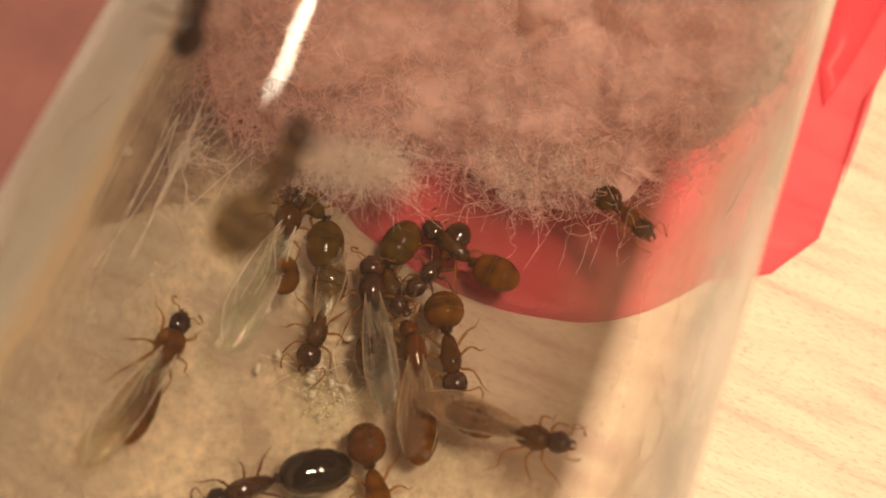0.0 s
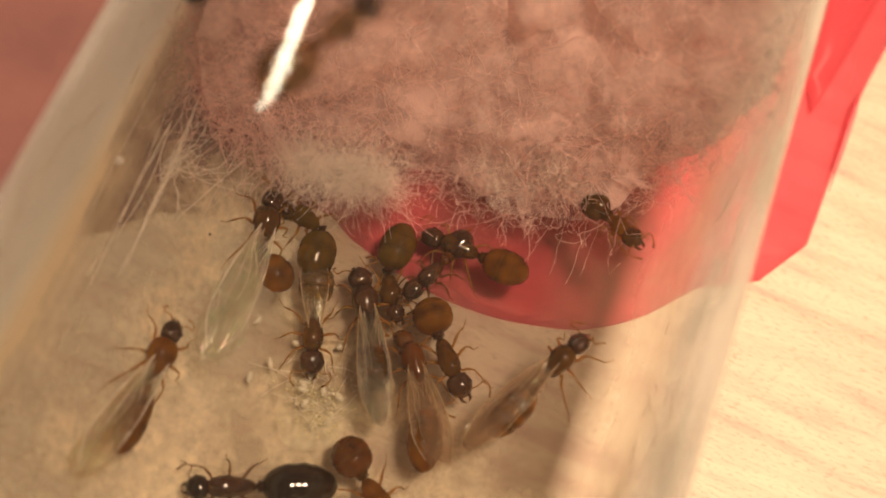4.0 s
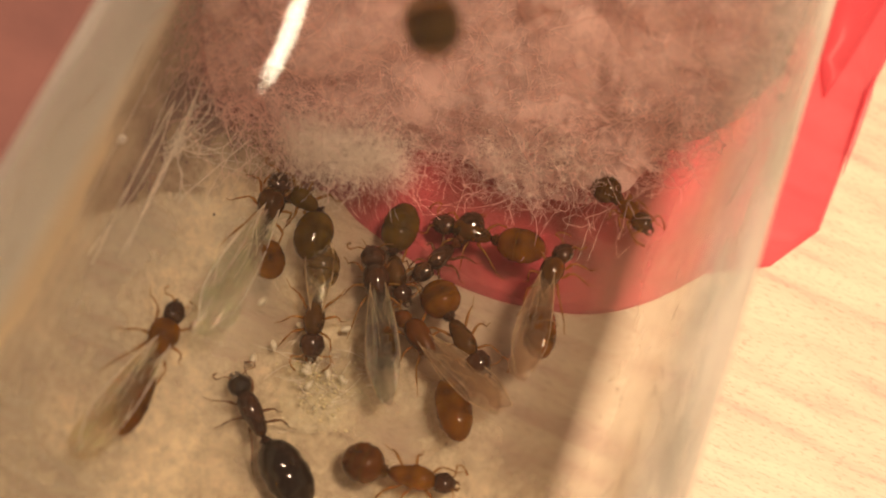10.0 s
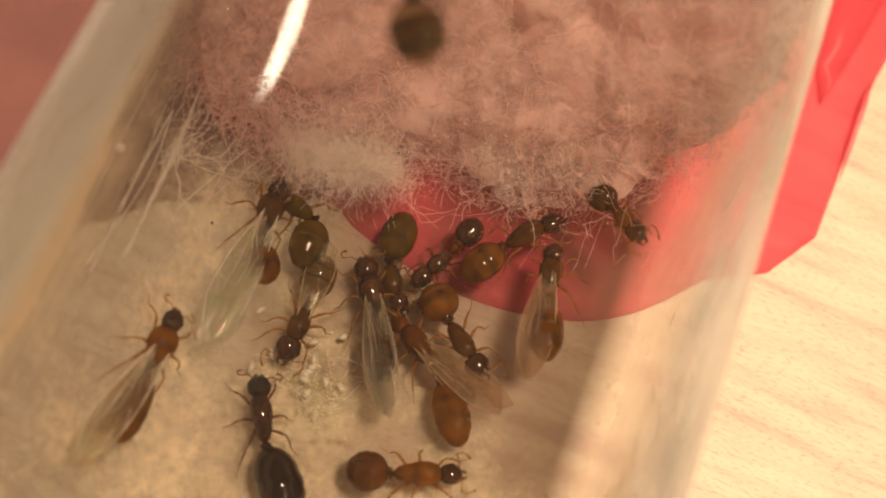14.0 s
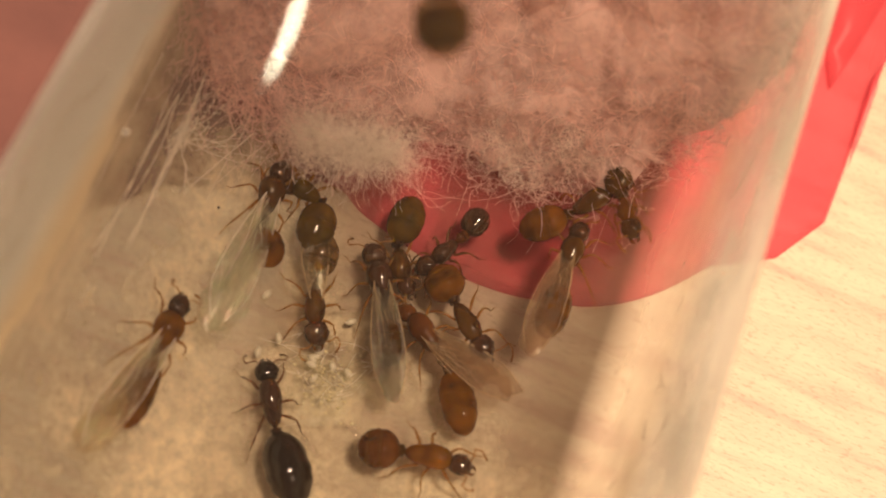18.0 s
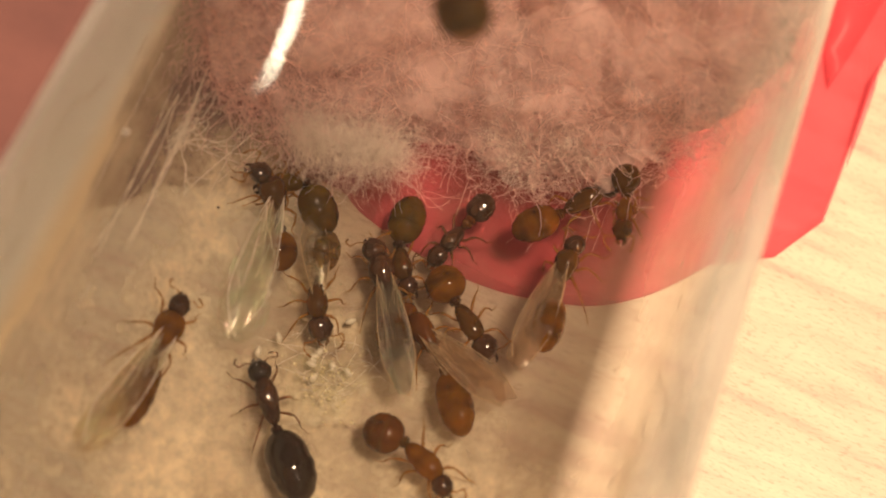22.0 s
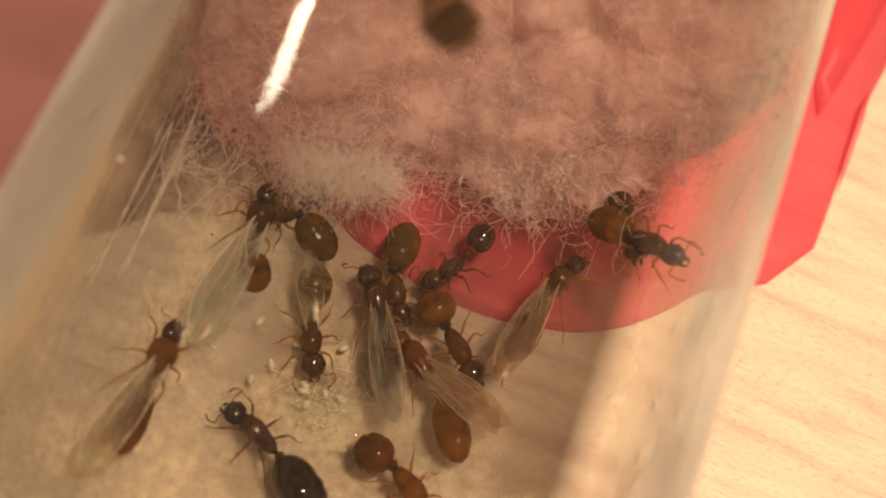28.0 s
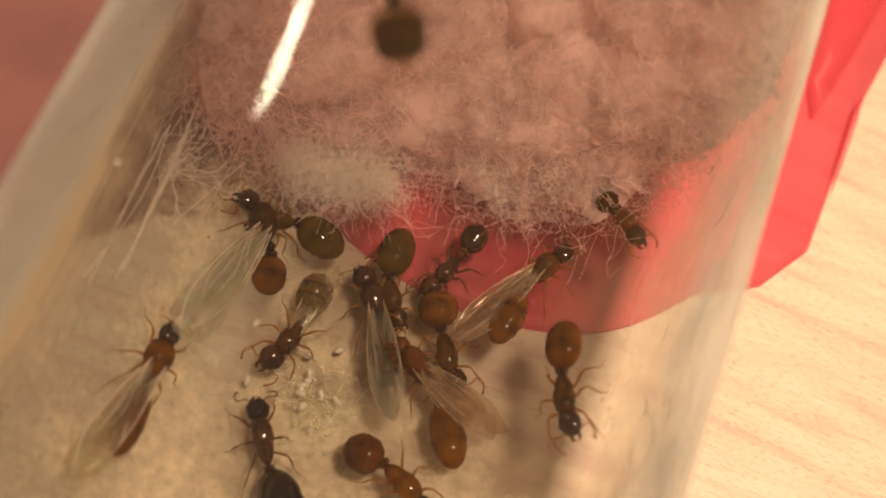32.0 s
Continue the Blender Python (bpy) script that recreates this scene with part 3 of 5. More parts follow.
            clumps.append(strand(wander(p, (rng.gauss(0, 1), rng.gauss(0, 1), rng.gauss(0, 1)), rng.uniform(1.0, 2.6), 0.5, 9), 0.0036))
    tagged(part("tufts", joined(clumps), COTTON_TUFT, plug, "dense bright cotton tufts"), kind="stuff")
    return plug


cotton_plug()


def silk_threads():
    """Pale threads that run from the cotton along the flank of the tube, tied in one knot."""
    rng = random.Random(11)
    lines = []
    knot = wall(-0.945, 17.96, 9.4)
    for a0, a1, y0, y1, count in ((-1.228, -1.205, 19.2, 13.2, 1), (-1.055, -1.045, 19.0, 13.0, 3), (-1.10, -1.05, 18.4, 14.6, 2), (-0.985, -0.93, 20.4, 14.0, 4),
                                  (-0.955, -0.945, 18.4, 15.2, 3), (-1.02, -1.075, 20.0, 16.4, 1), (-0.67, -0.83, 20.0, 16.4, 2), (-0.60, -0.74, 19.8, 17.0, 1)):
        for _ in range(count):
            skew, lag = rng.gauss(0, 0.012 if count > 1 else 0.0), rng.gauss(0, 0.35)
            pts = []
            for s in range(15):
                f = s / 14
                p = wall(a0 + (a1 - a0) * f + skew * math.sin(f * 4) + rng.gauss(0, 0.0016), y0 + (y1 - y0) * f + lag, 9.38)
                pts.append(p.lerp(knot + Vector((0, p.y - knot.y, 0)), math.exp(-((p.y - knot.y) / 0.9) ** 2) * (0.6 if -1.0 < a0 < -0.9 else 0.0)))
            lines.append(strand(pts, rng.uniform(0.008, 0.014) * (0.6 if a0 > -0.8 else 1.0), 4))
    for _ in range(46):
        p = knot + Vector((rng.gauss(0, 0.06), rng.gauss(0, 0.14), rng.gauss(0, 0.05)))
        lines.append(strand([p, p + Vector((rng.gauss(0, 0.1), rng.gauss(0, 0.22), rng.gauss(0, 0.06))), p + Vector((rng.gauss(0, 0.16), rng.gauss(0, 0.32), 0.05))], 0.012, 4))
    for goal_u, goal_y in ((-6.4, 19.3), (-5.7, 18.8), (-6.9, 19.9), (-7.6, 20.3), (-8.3, 20.6), (-8.6, 19.7), (-7.2, 16.9)):
        goal = wall(goal_u / 9.05, goal_y, 9.2)
        side = Vector((rng.gauss(0, 0.25), rng.gauss(0, 0.25), rng.gauss(0, 0.1)))
        run = [knot.lerp(goal, f / 10) + side * math.sin(math.pi * f / 10) + Vector((rng.gauss(0, 0.03), rng.gauss(0, 0.03), 0)) for f in range(11)]
        lines.append(strand(run, [0.012 - 0.0006 * f for f in range(11)], 5))
        fork = run[5]
        lines.append(strand([fork.lerp(goal + Vector((0.3, 0.5, 0.1)), f / 5) + Vector((0, 0.05 * math.sin(f), 0)) for f in range(6)], 0.006, 4))
    for _ in range(12):
        pts, p = [], knot + Vector((rng.gauss(0, 0.2), rng.gauss(0, 0.3), rng.gauss(0, 0.2)))
        way = Vector((rng.gauss(0.3, 0.7), rng.gauss(0.4, 1.0), rng.gauss(-0.1, 0.4))).normalized()
        for _ in range(9):
            pts.append(p.copy())
            p += way * 0.22
            way = (way + Vector((rng.gauss(0, 0.4), rng.gauss(0, 0.4), rng.gauss(0, 0.25)))).normalized()
            off = Vector((p.x, 0, p.z - AXIS))
            if off.length > 9.45:
                off *= 9.45 / off.length
                p.x, p.z = off.x, AXIS + off.z
        lines.append(strand(pts, rng.uniform(0.006, 0.012), 4))
    for _ in range(20):
        a = rng.uniform(-0.75, 0.9)
        base = wall(a, front(9.2 * math.sin(a), 2.0) + 0.5, 9.3)
        tip = wall(a + rng.uniform(-0.03, 0.03), base.y - rng.uniform(1.2, 3.4), 9.45)
        lines.append(strand([base.lerp(tip, s / 6) + Vector((rng.gauss(0, 0.03), 0, 0)) for s in range(7)], rng.uniform(0.005, 0.009), 3))
    tagged(part("cotton_threads", joined(lines), THREAD), "pale drawn-out cotton threads along the tube wall", "thread", kind="stuff")


silk_threads()


# ---- the ants ----
def soft_profile(length, radius, lean=0.5, count=13, steps=()):
    """An egg-shaped profile from x = 0 back to -length; steps: places of small ledges between the segments."""
    out = []
    for i in range(count):
        f = 0.5 - 0.5 * math.cos(math.pi * i / (count - 1))
        g = f ** (math.log(0.5) / math.log(lean))
        r = radius * max(0.02, 1 - abs(2 * g - 1) ** 2.2) ** 0.52
        for s in steps:
            if 0 < f - s < 0.09:
                r *= 0.955
        out.append((-length * f, r))
    return out


def seam(length, radius, lean, at):
    """A narrow ring of paler skin round the gaster, where two of its plates meet."""
    ring = []
    for k in range(5):
        f = at + 0.022 * k / 4
        g = f ** (math.log(0.5) / math.log(lean))
        ring.append((-length * f, radius * max(0.02, 1 - abs(2 * g - 1) ** 2.2) ** 0.52 * (1.002 if k in (1, 2, 3) else 0.97)))
    return lathe(ring, 24, 1.0, 0.86)


def wing(length, width, spread, tilt, mat, parent, name, side, root):
    """One membranous wing with raised veins; it points backwards from its root."""
    n, torn = 14, 0.55 if length < 4.0 and width > 0.5 else 0.10
    lead, trail = [], []
    for i in range(n + 1):
        f = i / n
        lead.append(Vector((-length * f, side * (0.02 + width * (0.18 * math.sin(math.pi * f) - 0.42 * max(0, f - 0.70) ** 1.4 * 5)), 0.06 * math.sin(5 * f))))
        w = width * (0.10 + 0.90 * math.sin(math.pi * 0.5 * min(1.0, f / 0.62)) ** 1.1) * (1.0 if f < 0.66 else max(0.05, 1 - ((f - 0.66) / 0.34) ** 2.4) ** 0.6)
        w *= 1 + torn * noise.noise(Vector((f * 6.0, side * 2.0, length)))
        trail.append(lead[-1] - Vector((0, side * w, (0.07 + 0.3 * torn * f) * math.sin(4 * f + 1))))
    points, faces, cols = [], [], 9
    for i in range(n + 1):
        for c in range(cols):
            f = c / (cols - 1)
            p = lead[i].lerp(trail[i], f)
            p.z += 0.040 * math.sin(f * 9 + i * 0.35) + 0.03 * math.sin(f * 17 + i * 0.8)
            points.append(p * MM)
    for i in range(n):
        for c in range(cols - 1):
            a = i * cols + c
            faces.append((a, a + 1, a + cols + 1, a + cols))
    m = Matrix.Translation(Vector(root) * MM) @ pose(0, 0, 0, 0, tilt, spread)
    ob = part(name, (points, faces), mat, parent, "", True, m)
    veins = [strand([lead[i] + Vector((0, 0, 0.03)) for i in range(n)], 0.012, 4)]
    for share, end in ((0.30, 0.78), (0.55, 0.66), (0.80, 0.45)):
        veins.append(strand([lead[i].lerp(trail[i], share * min(1, i / (n * 0.3))) + Vector((0, 0, 0.035)) for i in range(0, int(n * end))], 0.005, 4))
    for i in (5, 8):
        veins.append(strand([lead[i].lerp(trail[i], f) + Vector((0, 0, 0.035)) for f in (0.0, 0.28, 0.55)], 0.004, 4))
    # Pale vein colour on pale and golden wings paints in the veins' reflections.
    part("veins", joined(veins), THREAD if mat in (WING_PALE, WING_GOLD) else VEIN, ob)
    return ob


def sail_pose(root, yaw, tilt):
    """tilt: pitch and roll of the wing's plane."""
    return Matrix.Translation(Vector(root) * MM) @ pose(0, 0, 0, tilt[1], tilt[0], yaw)


def ant(label, head, thorax, gaster, shells, legs=LEG, stance=0, wings=None, reach=1.0, lift=0.0, droop=3.0):
    """An ant that faces +x and stands on z = 0, in mm. head, thorax, gaster: (length, width); shells: head, thorax, gaster, waist.
    gaster has a third number: how far its middle lies behind the thorax's middle. wings: (material, length, width, spread, turn)."""
    root = tagged(new("ant"), label, "ant", "ants in the tube")
    rng = random.Random(stance * 7 + 3)
    hl, hw = head
    tl, tw = thorax
    gl, gw, back = gaster
    z = 0.80 + lift
    waist = max(0.22, back - tl / 2 - gl / 2 + 0.06)
    body = [(0.50 * tl, 0.10 * tw), (0.47 * tl, 0.26 * tw), (0.38 * tl, 0.40 * tw), (0.22 * tl, 0.49 * tw), (0.05 * tl, 0.50 * tw), (-0.08 * tl, 0.44 * tw),
            (-0.14 * tl, 0.41 * tw), (-0.26 * tl, 0.38 * tw), (-0.40 * tl, 0.29 * tw), (-0.48 * tl, 0.18 * tw), (-0.51 * tl, 0.07 * tw)]
    chest = part("thorax", lathe(body, 18, 1.0, 0.95, lambda f: 0.05 * math.sin(math.pi * f)), shells[1], root, "", True, pose(0, 0, z * MM))
    part("scutum_plate", lathe([(0.34 * tl, 0.02), (0.30 * tl, 0.22 * tw), (0.12 * tl, 0.33 * tw), (-0.05 * tl, 0.30 * tw), (-0.10 * tl, 0.03)], 14, 1.0, 0.72),
         shells[1], chest, "", True, pose(0, 0, 0.19 * tw * MM))
    # head, turning about the neck
    neck = pose(0.455 * tl * MM, 0, (z - 0.02) * MM, 0, 12, 0)
    prof = [(0.0, 0.10 * hw), (0.02 * hl, 0.28 * hw), (0.10 * hl, 0.42 * hw), (0.30 * hl, 0.49 * hw), (0.50 * hl, 0.50 * hw), (0.70 * hl, 0.45 * hw),
            (0.86 * hl, 0.34 * hw), (0.96 * hl, 0.20 * hw), (1.0 * hl, 0.06 * hw)]
    feelers, steps = [], []
    skull = part("head", lathe(prof, 18, 1.0, 0.78), shells[0], root, "", True, neck)
    for side in (1, -1):
        part("eye", ball((0.50 * hl, side * 0.44 * hw, 0.10 * hw), (0.12 * hl, 0.07 * hw, 0.11 * hl), 6, 8), BLACK, skull)
        part("mandible", pipe([(0.90 * hl, side * 0.18 * hw, -0.06), (1.08 * hl, side * 0.17 * hw, -0.10), (1.20 * hl, side * 0.05 * hw, -0.12)],
                              [0.07, 0.055, 0.02]), shells[3], skull)
        bend = rng.uniform(-0.15, 0.15)
        scape = [(0.80 * hl, side * 0.20 * hw, 0.10), (0.92 * hl, side * (0.50 + bend) * hw, 0.20), (0.86 * hl, side * (0.86 + bend) * hw, 0.22)]
        tip = [scape[-1], (1.10 * hl, side * (0.92 + bend) * hw, 0.16), (1.30 * hl, side * (0.84 + bend) * hw, 0.02), (1.46 * hl, side * (0.68 + bend) * hw, -0.16)]
        foot0 = Vector(scape[0])
        bent = joined([pipe([Vector(p) - foot0 for p in scape], [0.028, 0.024, 0.028]), pipe([Vector(p) - foot0 for p in tip], [0.026, 0.026, 0.031, 0.042])])
        feelers.append((part("antenna", bent, legs, skull, "", True, Matrix.Translation(foot0 * MM)), Matrix.Translation(foot0 * MM)))
    # waist and gaster
    part("petiole", lathe([(0.02, 0.05), (-0.10, 0.14), (-0.45 * waist, 0.22), (-0.64 * waist, 0.15)], 12, 1.0, 1.25), shells[3], root, "", True,
         pose(-0.49 * tl * MM, 0, (z + 0.02) * MM))
    node = pose((-0.49 * tl - 0.60 * waist) * MM, 0, (z + 0.01) * MM, 0, 0, 0)
    part("postpetiole", lathe([(0.03, 0.05), (-0.10 * waist, 0.19), (-0.30 * waist, 0.24), (-0.50 * waist, 0.14)], 12, 1.0, 1.1), shells[3], root, "", True, node)
    hinge = pose((-0.49 * tl - waist * 0.96) * MM, 0, (z + 0.02) * MM, 0, droop, 0)
    belly = part("gaster", lathe(soft_profile(gl, gw / 2, 0.49, 26, (0.40, 0.62, 0.80)), 24, 1.0, 0.86), shells[2], root, "", True, hinge)
    for at in (0.40, 0.68) if shells[2] not in (BLACK, DARK) else ():
        part("seam", seam(gl, gw / 2, 0.49, at), SEAMS[shells[2].name], belly)
    # legs
    for i, (x0, turn) in enumerate(((0.30, 42), (0.02, -8), (-0.22, -48))):
        for side in (1, -1):
            yaw = radians((turn + rng.uniform(-14, 14)) * 1.0)
            out = Vector((math.sin(yaw), side * math.cos(yaw), 0))
            size = reach * (0.92, 0.95, 1.15)[i] * rng.uniform(0.92, 1.08)
            start = Vector((x0 * tl, side * 0.30 * tw, z - 0.22))
            knee = out * (0.56 * size) + Vector((0, 0, 0.22))
            foot = out * (0.84 * size) + Vector((0.16 * (1 - i), 0, -start.z + 0.10))
            toe = foot + out * 0.24 * size + Vector((0.14 * (1 - i), 0, -0.06))
            leg = part("leg", pipe([(0, 0, 0), out * 0.14 + Vector((0, 0, -0.02)), knee * 0.6 + Vector((0, 0, 0.05)), knee], [0.075, 0.046, 0.054, 0.032]),
                       legs, root, "", True, Matrix.Translation(start * MM))
            steps.append((leg, Matrix.Translation(start * MM), (i + (side > 0)) % 2, side))
            part("tibia", pipe([knee, knee.lerp(foot, 0.5) + out * 0.04, foot], [0.028, 0.036, 0.020], 5), legs, leg)
            part("tarsus", pipe([foot, foot.lerp(toe, 0.5), toe], [0.018, 0.016, 0.011], 5), legs, leg)
    sails = []
    if wings:
        mat, wl, ww, spread, turn, *roll = wings
        roll = roll[0] if roll else 0.0
        for side in (1, -1):
            r = (-0.05 * tl, side * 0.24 * tw, z + 0.34 * tw)
            sails.append((wing(wl, ww, -spread * side, 4.0 + 2.0 * side, mat, root, "forewing", side, r), r, -spread * side, (4.0 + 2.0 * side, roll)))
            r = (-0.20 * tl, side * 0.22 * tw, z + 0.26 * tw)
            sails.append((wing(wl * 0.68, ww * 0.72, -1.6 * spread * side, 2.0 + 1.5 * side, mat, root, "hindwing", side, r), r, -1.6 * spread * side, (2.0 + 1.5 * side, roll)))
    for ob, r, fan, tilt in sails:
        ob.matrix_basis = sail_pose(r, fan + turn, tilt)
    return root, skull, belly, neck, hinge, sails, feelers, steps


def ring_pose(angle, y, heading):
    """Feet on the tube's inner wall at an angle from its lowest line, facing heading degrees from the way round it."""
    lean = angle if abs(angle) > 1.6 else angle * 0.72
    up = Vector((-math.sin(lean), 0, math.cos(lean)))
    round_ = Vector((math.cos(lean), 0, math.sin(lean)))
    level = Vector((-math.sin(angle), 0, math.cos(angle)))
    h = radians(heading)
    fwd = round_ * math.cos(h) + Vector((0, 1, 0)) * math.sin(h)
    left = up.cross(fwd)
    m = Matrix((fwd, left, up)).transposed().to_4x4()
    m.translation = (wall(angle, y) + (level - up) * 0.8) * MM
    return m


def floor_pose(u, y, heading):
    """On the tube's floor: u mm round from its lowest line, y mm along it."""
    return ring_pose(u / 9.05, y, heading)


def roof_pose(u, y, heading):
    """Upside down under the tube's roof: u mm from its highest line."""
    return ring_pose(math.pi - u / 9.05, y, 180 - heading)


def twitch(feelers, seed):
    """The antennae feel about all the time."""
    rng = random.Random(seed)
    for ob, base in feelers:
        times = [i * 0.8 for i in range(41)]
        walk(ob, [(t, base @ pose(0, 0, 0, 0, rng.uniform(-9, 9), rng.uniform(-16, 16))) for t in times])


def stride(steps, spans):
    """The legs swing in two sets of three while the ant walks."""
    for ob, base, phase, side in steps:
        rows = [(0.0, base)] if spans[0][0] > 0.3 else []
        for start, end in spans:
            count = max(3, round((end - start) / 0.3))
            for i in range(count + 1):
                swing = 0 if i in (0, count) else (13 if (i + phase) % 2 else -13)
                rows.append((start + (end - start) * i / count, base @ pose(0, 0, 0, 0, 0, swing * side)))
        if spans[-1][1] < 31.8:
            rows.append((32.0, base))
        walk(ob, rows)


def turned(base, yaw, pitch=0.0):
    return base @ pose(0, 0, 0, 0, pitch, yaw)


BLACK_QUEEN = ant("glossy black queen ant with a large swollen gaster", (0.72, 0.80), (1.62, 0.76), (2.50, 1.56, 2.12), (BLACK, DARK, BLACK, DARK), DARKLEG, 1)
AMBER_QUEEN = ant("amber ant with a round reddish gaster", (0.74, 0.70), (1.58, 0.82), (1.42, 1.36, 1.62), (DARK, AMBER, RED, BROWN), LEG, 2)
ROUND_ANT = ant("brown ant with a round amber gaster and dark head", (0.85, 0.88), (1.48, 0.74), (1.36, 1.42, 1.62), (DARK, BROWN, AMBER, DARK), LEG, 3)
RED_WINGED = ant("reddish winged ant with a long banded amber gaster", (0.66, 0.66), (1.60, 0.86), (2.35, 1.22, 2.78), (RED, RED, AMBER, RED), LEG, 4,
                 (WING_BROWN, 3.8, 0.90, 7, 34))
GREY_WINGED = ant("dark ant with folded greyish transparent wings", (0.78, 0.88), (1.45, 0.95), (1.80, 1.20, 2.20), (DARK, DARK, BROWN, DARK), LEG, 5,
                  (WING_GREY, 4.4, 0.95, 4, 0), 1.0, 0.25)
OLIVE_ANT = ant("dark ant with a shiny olive-green gaster", (0.68, 0.68), (1.20, 0.74), (1.85, 1.30, 1.48), (DARK, BROWN, OLIVE, DARK), LEG, 6)
PALE_WINGED = ant("brown winged ant with pale shining wings and an amber gaster", (0.78, 0.78), (1.35, 0.95), (1.40, 1.22, 1.90), (DARK, BROWN, AMBER, DARK), LEG, 7,
                  (WING_PALE, 5.3, 1.40, 4, -12, -11), 1.0, 0.35)
CURLED_ANT = ant("brown ant with a large dark olive gaster", (0.62, 0.66), (1.10, 0.72), (1.85, 1.36, 1.36), (BROWN, OLIVE, OLIVE, DARK), LEG, 8)
SHORT_WINGED = ant("brown ant with a pale olive gaster under short wings", (0.84, 0.86), (1.36, 0.74), (1.60, 1.26, 1.72), (DARK, BROWN, PALE_OLIVE, BROWN), LEG, 9,
                   (WING_FAINT, 2.8, 0.80, 5, 3))
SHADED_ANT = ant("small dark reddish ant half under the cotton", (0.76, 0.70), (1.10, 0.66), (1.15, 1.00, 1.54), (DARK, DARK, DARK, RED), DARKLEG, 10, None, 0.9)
BANDED_ANT = ant("brown ant with a banded amber gaster", (0.82, 0.76), (1.48, 0.76), (1.75, 1.28, 1.80), (DARK, BROWN, AMBER, BROWN), LEG, 11)
CORNER_ANT = ant("dark ant beside the cotton over red film", (0.70, 0.68), (0.95, 0.60), (1.10, 1.04, 1.24), (BROWN, AMBER, BROWN, BROWN), LEG, 12, None, 0.5)
BROWN_WINGED = ant("winged brown ant with folded brownish wings", (0.74, 0.74), (1.25, 0.84), (2.10, 1.15, 2.25), (DARK, BROWN, AMBER, BROWN), LEG, 13,
                   (WING_BROWN, 4.1, 1.12, 4, -5), 1.0, 0.1)
RESTING_WINGED = ant("resting winged ant with long iridescent pale wings", (0.76, 0.72), (1.40, 1.00), (2.45, 1.05, 1.85), (DARK, AMBER, AMBER, BROWN), LEG, 14,
                     (WING_GOLD, 4.7, 1.1, 3, -11, -15))
ROOF_ANT = ant("dark ant walking upside down under the tube's roof", (0.78, 0.72), (1.12, 0.70), (1.65, 1.36, 1.45), (DARK, ROOF_SHELL, ROOF_SHELL, ROOF_SHELL), DARKLEG, 15)
FAR_ROOF_ANT = ant("dark ant leaving along the tube's roof", (0.60, 0.56), (0.90, 0.55), (1.10, 0.90, 1.20), (DARK, BROWN, DARK, DARK), DARKLEG, 16)


# ---- brood, crumbs and specks ----
def brood():
    rng = random.Random(21)
    crumbs = []
    for _ in range(150):
        u, y = rng.gauss(-0.35, 0.72), rng.gauss(13.25, 0.85)
        p = wall(u / 9.05, y, 9.5 - abs(rng.gauss(0, 0.14)))
        s = rng.uniform(0.012, 0.055)
        crumbs.append(ball(p, (s * rng.uniform(0.6, 1.4), s * rng.uniform(0.6, 1.4), s * 0.7), 4, 6, 0.5, rng))
    heap = tagged(part("crumb_heap", joined(crumbs), CRUMB), "heap of pale greenish crumbs and moist litter on the tube floor", "debris", kind="stuff")
    mound, mesh_faces, rings, around = [], [], 12, 40
    for i in range(rings + 1):
        for k in range(around):
            a, f = 2 * math.pi * k / around, i / rings
            r = f * (1.45 + 0.5 * noise.noise(Vector((math.cos(a) * 1.4, math.sin(a) * 1.4, 2.0))))
            u, y = -0.30 + 0.9 * r * math.cos(a), 13.35 + 1.15 * r * math.sin(a)
            lump = 0.16 * (1 - f * f) + 0.10 * (1 - f) ** 0.5 * noise.noise(Vector((u * 2.2, y * 2.2, 5.0))) + 0.05 * (1 - f) * noise.noise(Vector((u * 6, y * 6, 1.0)))
            mound.append(wall(u / 9.05, y, 9.57 - max(0.0, lump)) * MM)
    for i in range(rings):
        for k in range(around):
            k2 = (k + 1) % around
            mesh_faces.append((i * around + k, (i + 1) * around + k, (i + 1) * around + k2, i * around + k2))
    part("litter", (mound, mesh_faces), LITTER, heap, "patchy moist greenish-cream litter")
    egg_shape = ball((0, 0, 0), (0.20, 0.115, 0.115), 8, 10)
    first = None
    spots = [(-3.3, 15.25, 70)] + [(rng.gauss(-0.9, 0.75), rng.gauss(14.0, 0.7), rng.uniform(0, 180)) for _ in range(13)]
    for u, y, turn in spots:
        m = ring_pose(u / 9.05, y, turn)
        m = m @ Matrix.Translation((0, 0, 0.11 * MM))
        if first is None:
            first = tagged(part("egg", egg_shape, EGG, None, "", True, m), "small white ant egg on the tube floor", "egg", "eggs")
        else:
            copy_thing(first, m)
    hairs = []
    for _ in range(55):
        p = wall(rng.gauss(-0.5, 0.7) / 9.05, rng.gauss(13.7, 0.8), 9.45)
        q = p + Vector((rng.gauss(0, 0.5), rng.gauss(0, 0.5), abs(rng.gauss(0, 0.15))))
        hairs.append(strand([p, p.lerp(q, 0.5) + Vector((rng.gauss(0, 0.08), rng.gauss(0, 0.08), 0.1)), q], 0.007, 4))
    tagged(part("loose_hairs", joined(hairs), THREAD), "loose pale fibres on the crumb heap", "fibre", kind="stuff")
    specks = []
    for _ in range(11):
        a, y = rng.gauss(1.17, 0.09), rng.gauss(15.8, 0.8)
        s = rng.uniform(0.012, 0.035)
        specks.append(ball(wall(a, y, 9.57), (s * 0.8, s * rng.uniform(1, 3.0), s), 4, 6, 0.5, rng))
    for _ in range(26):
        a, y = rng.gauss(2.2, 0.07), rng.gauss(22.0, 0.9)
        s = rng.uniform(0.02, 0.07)
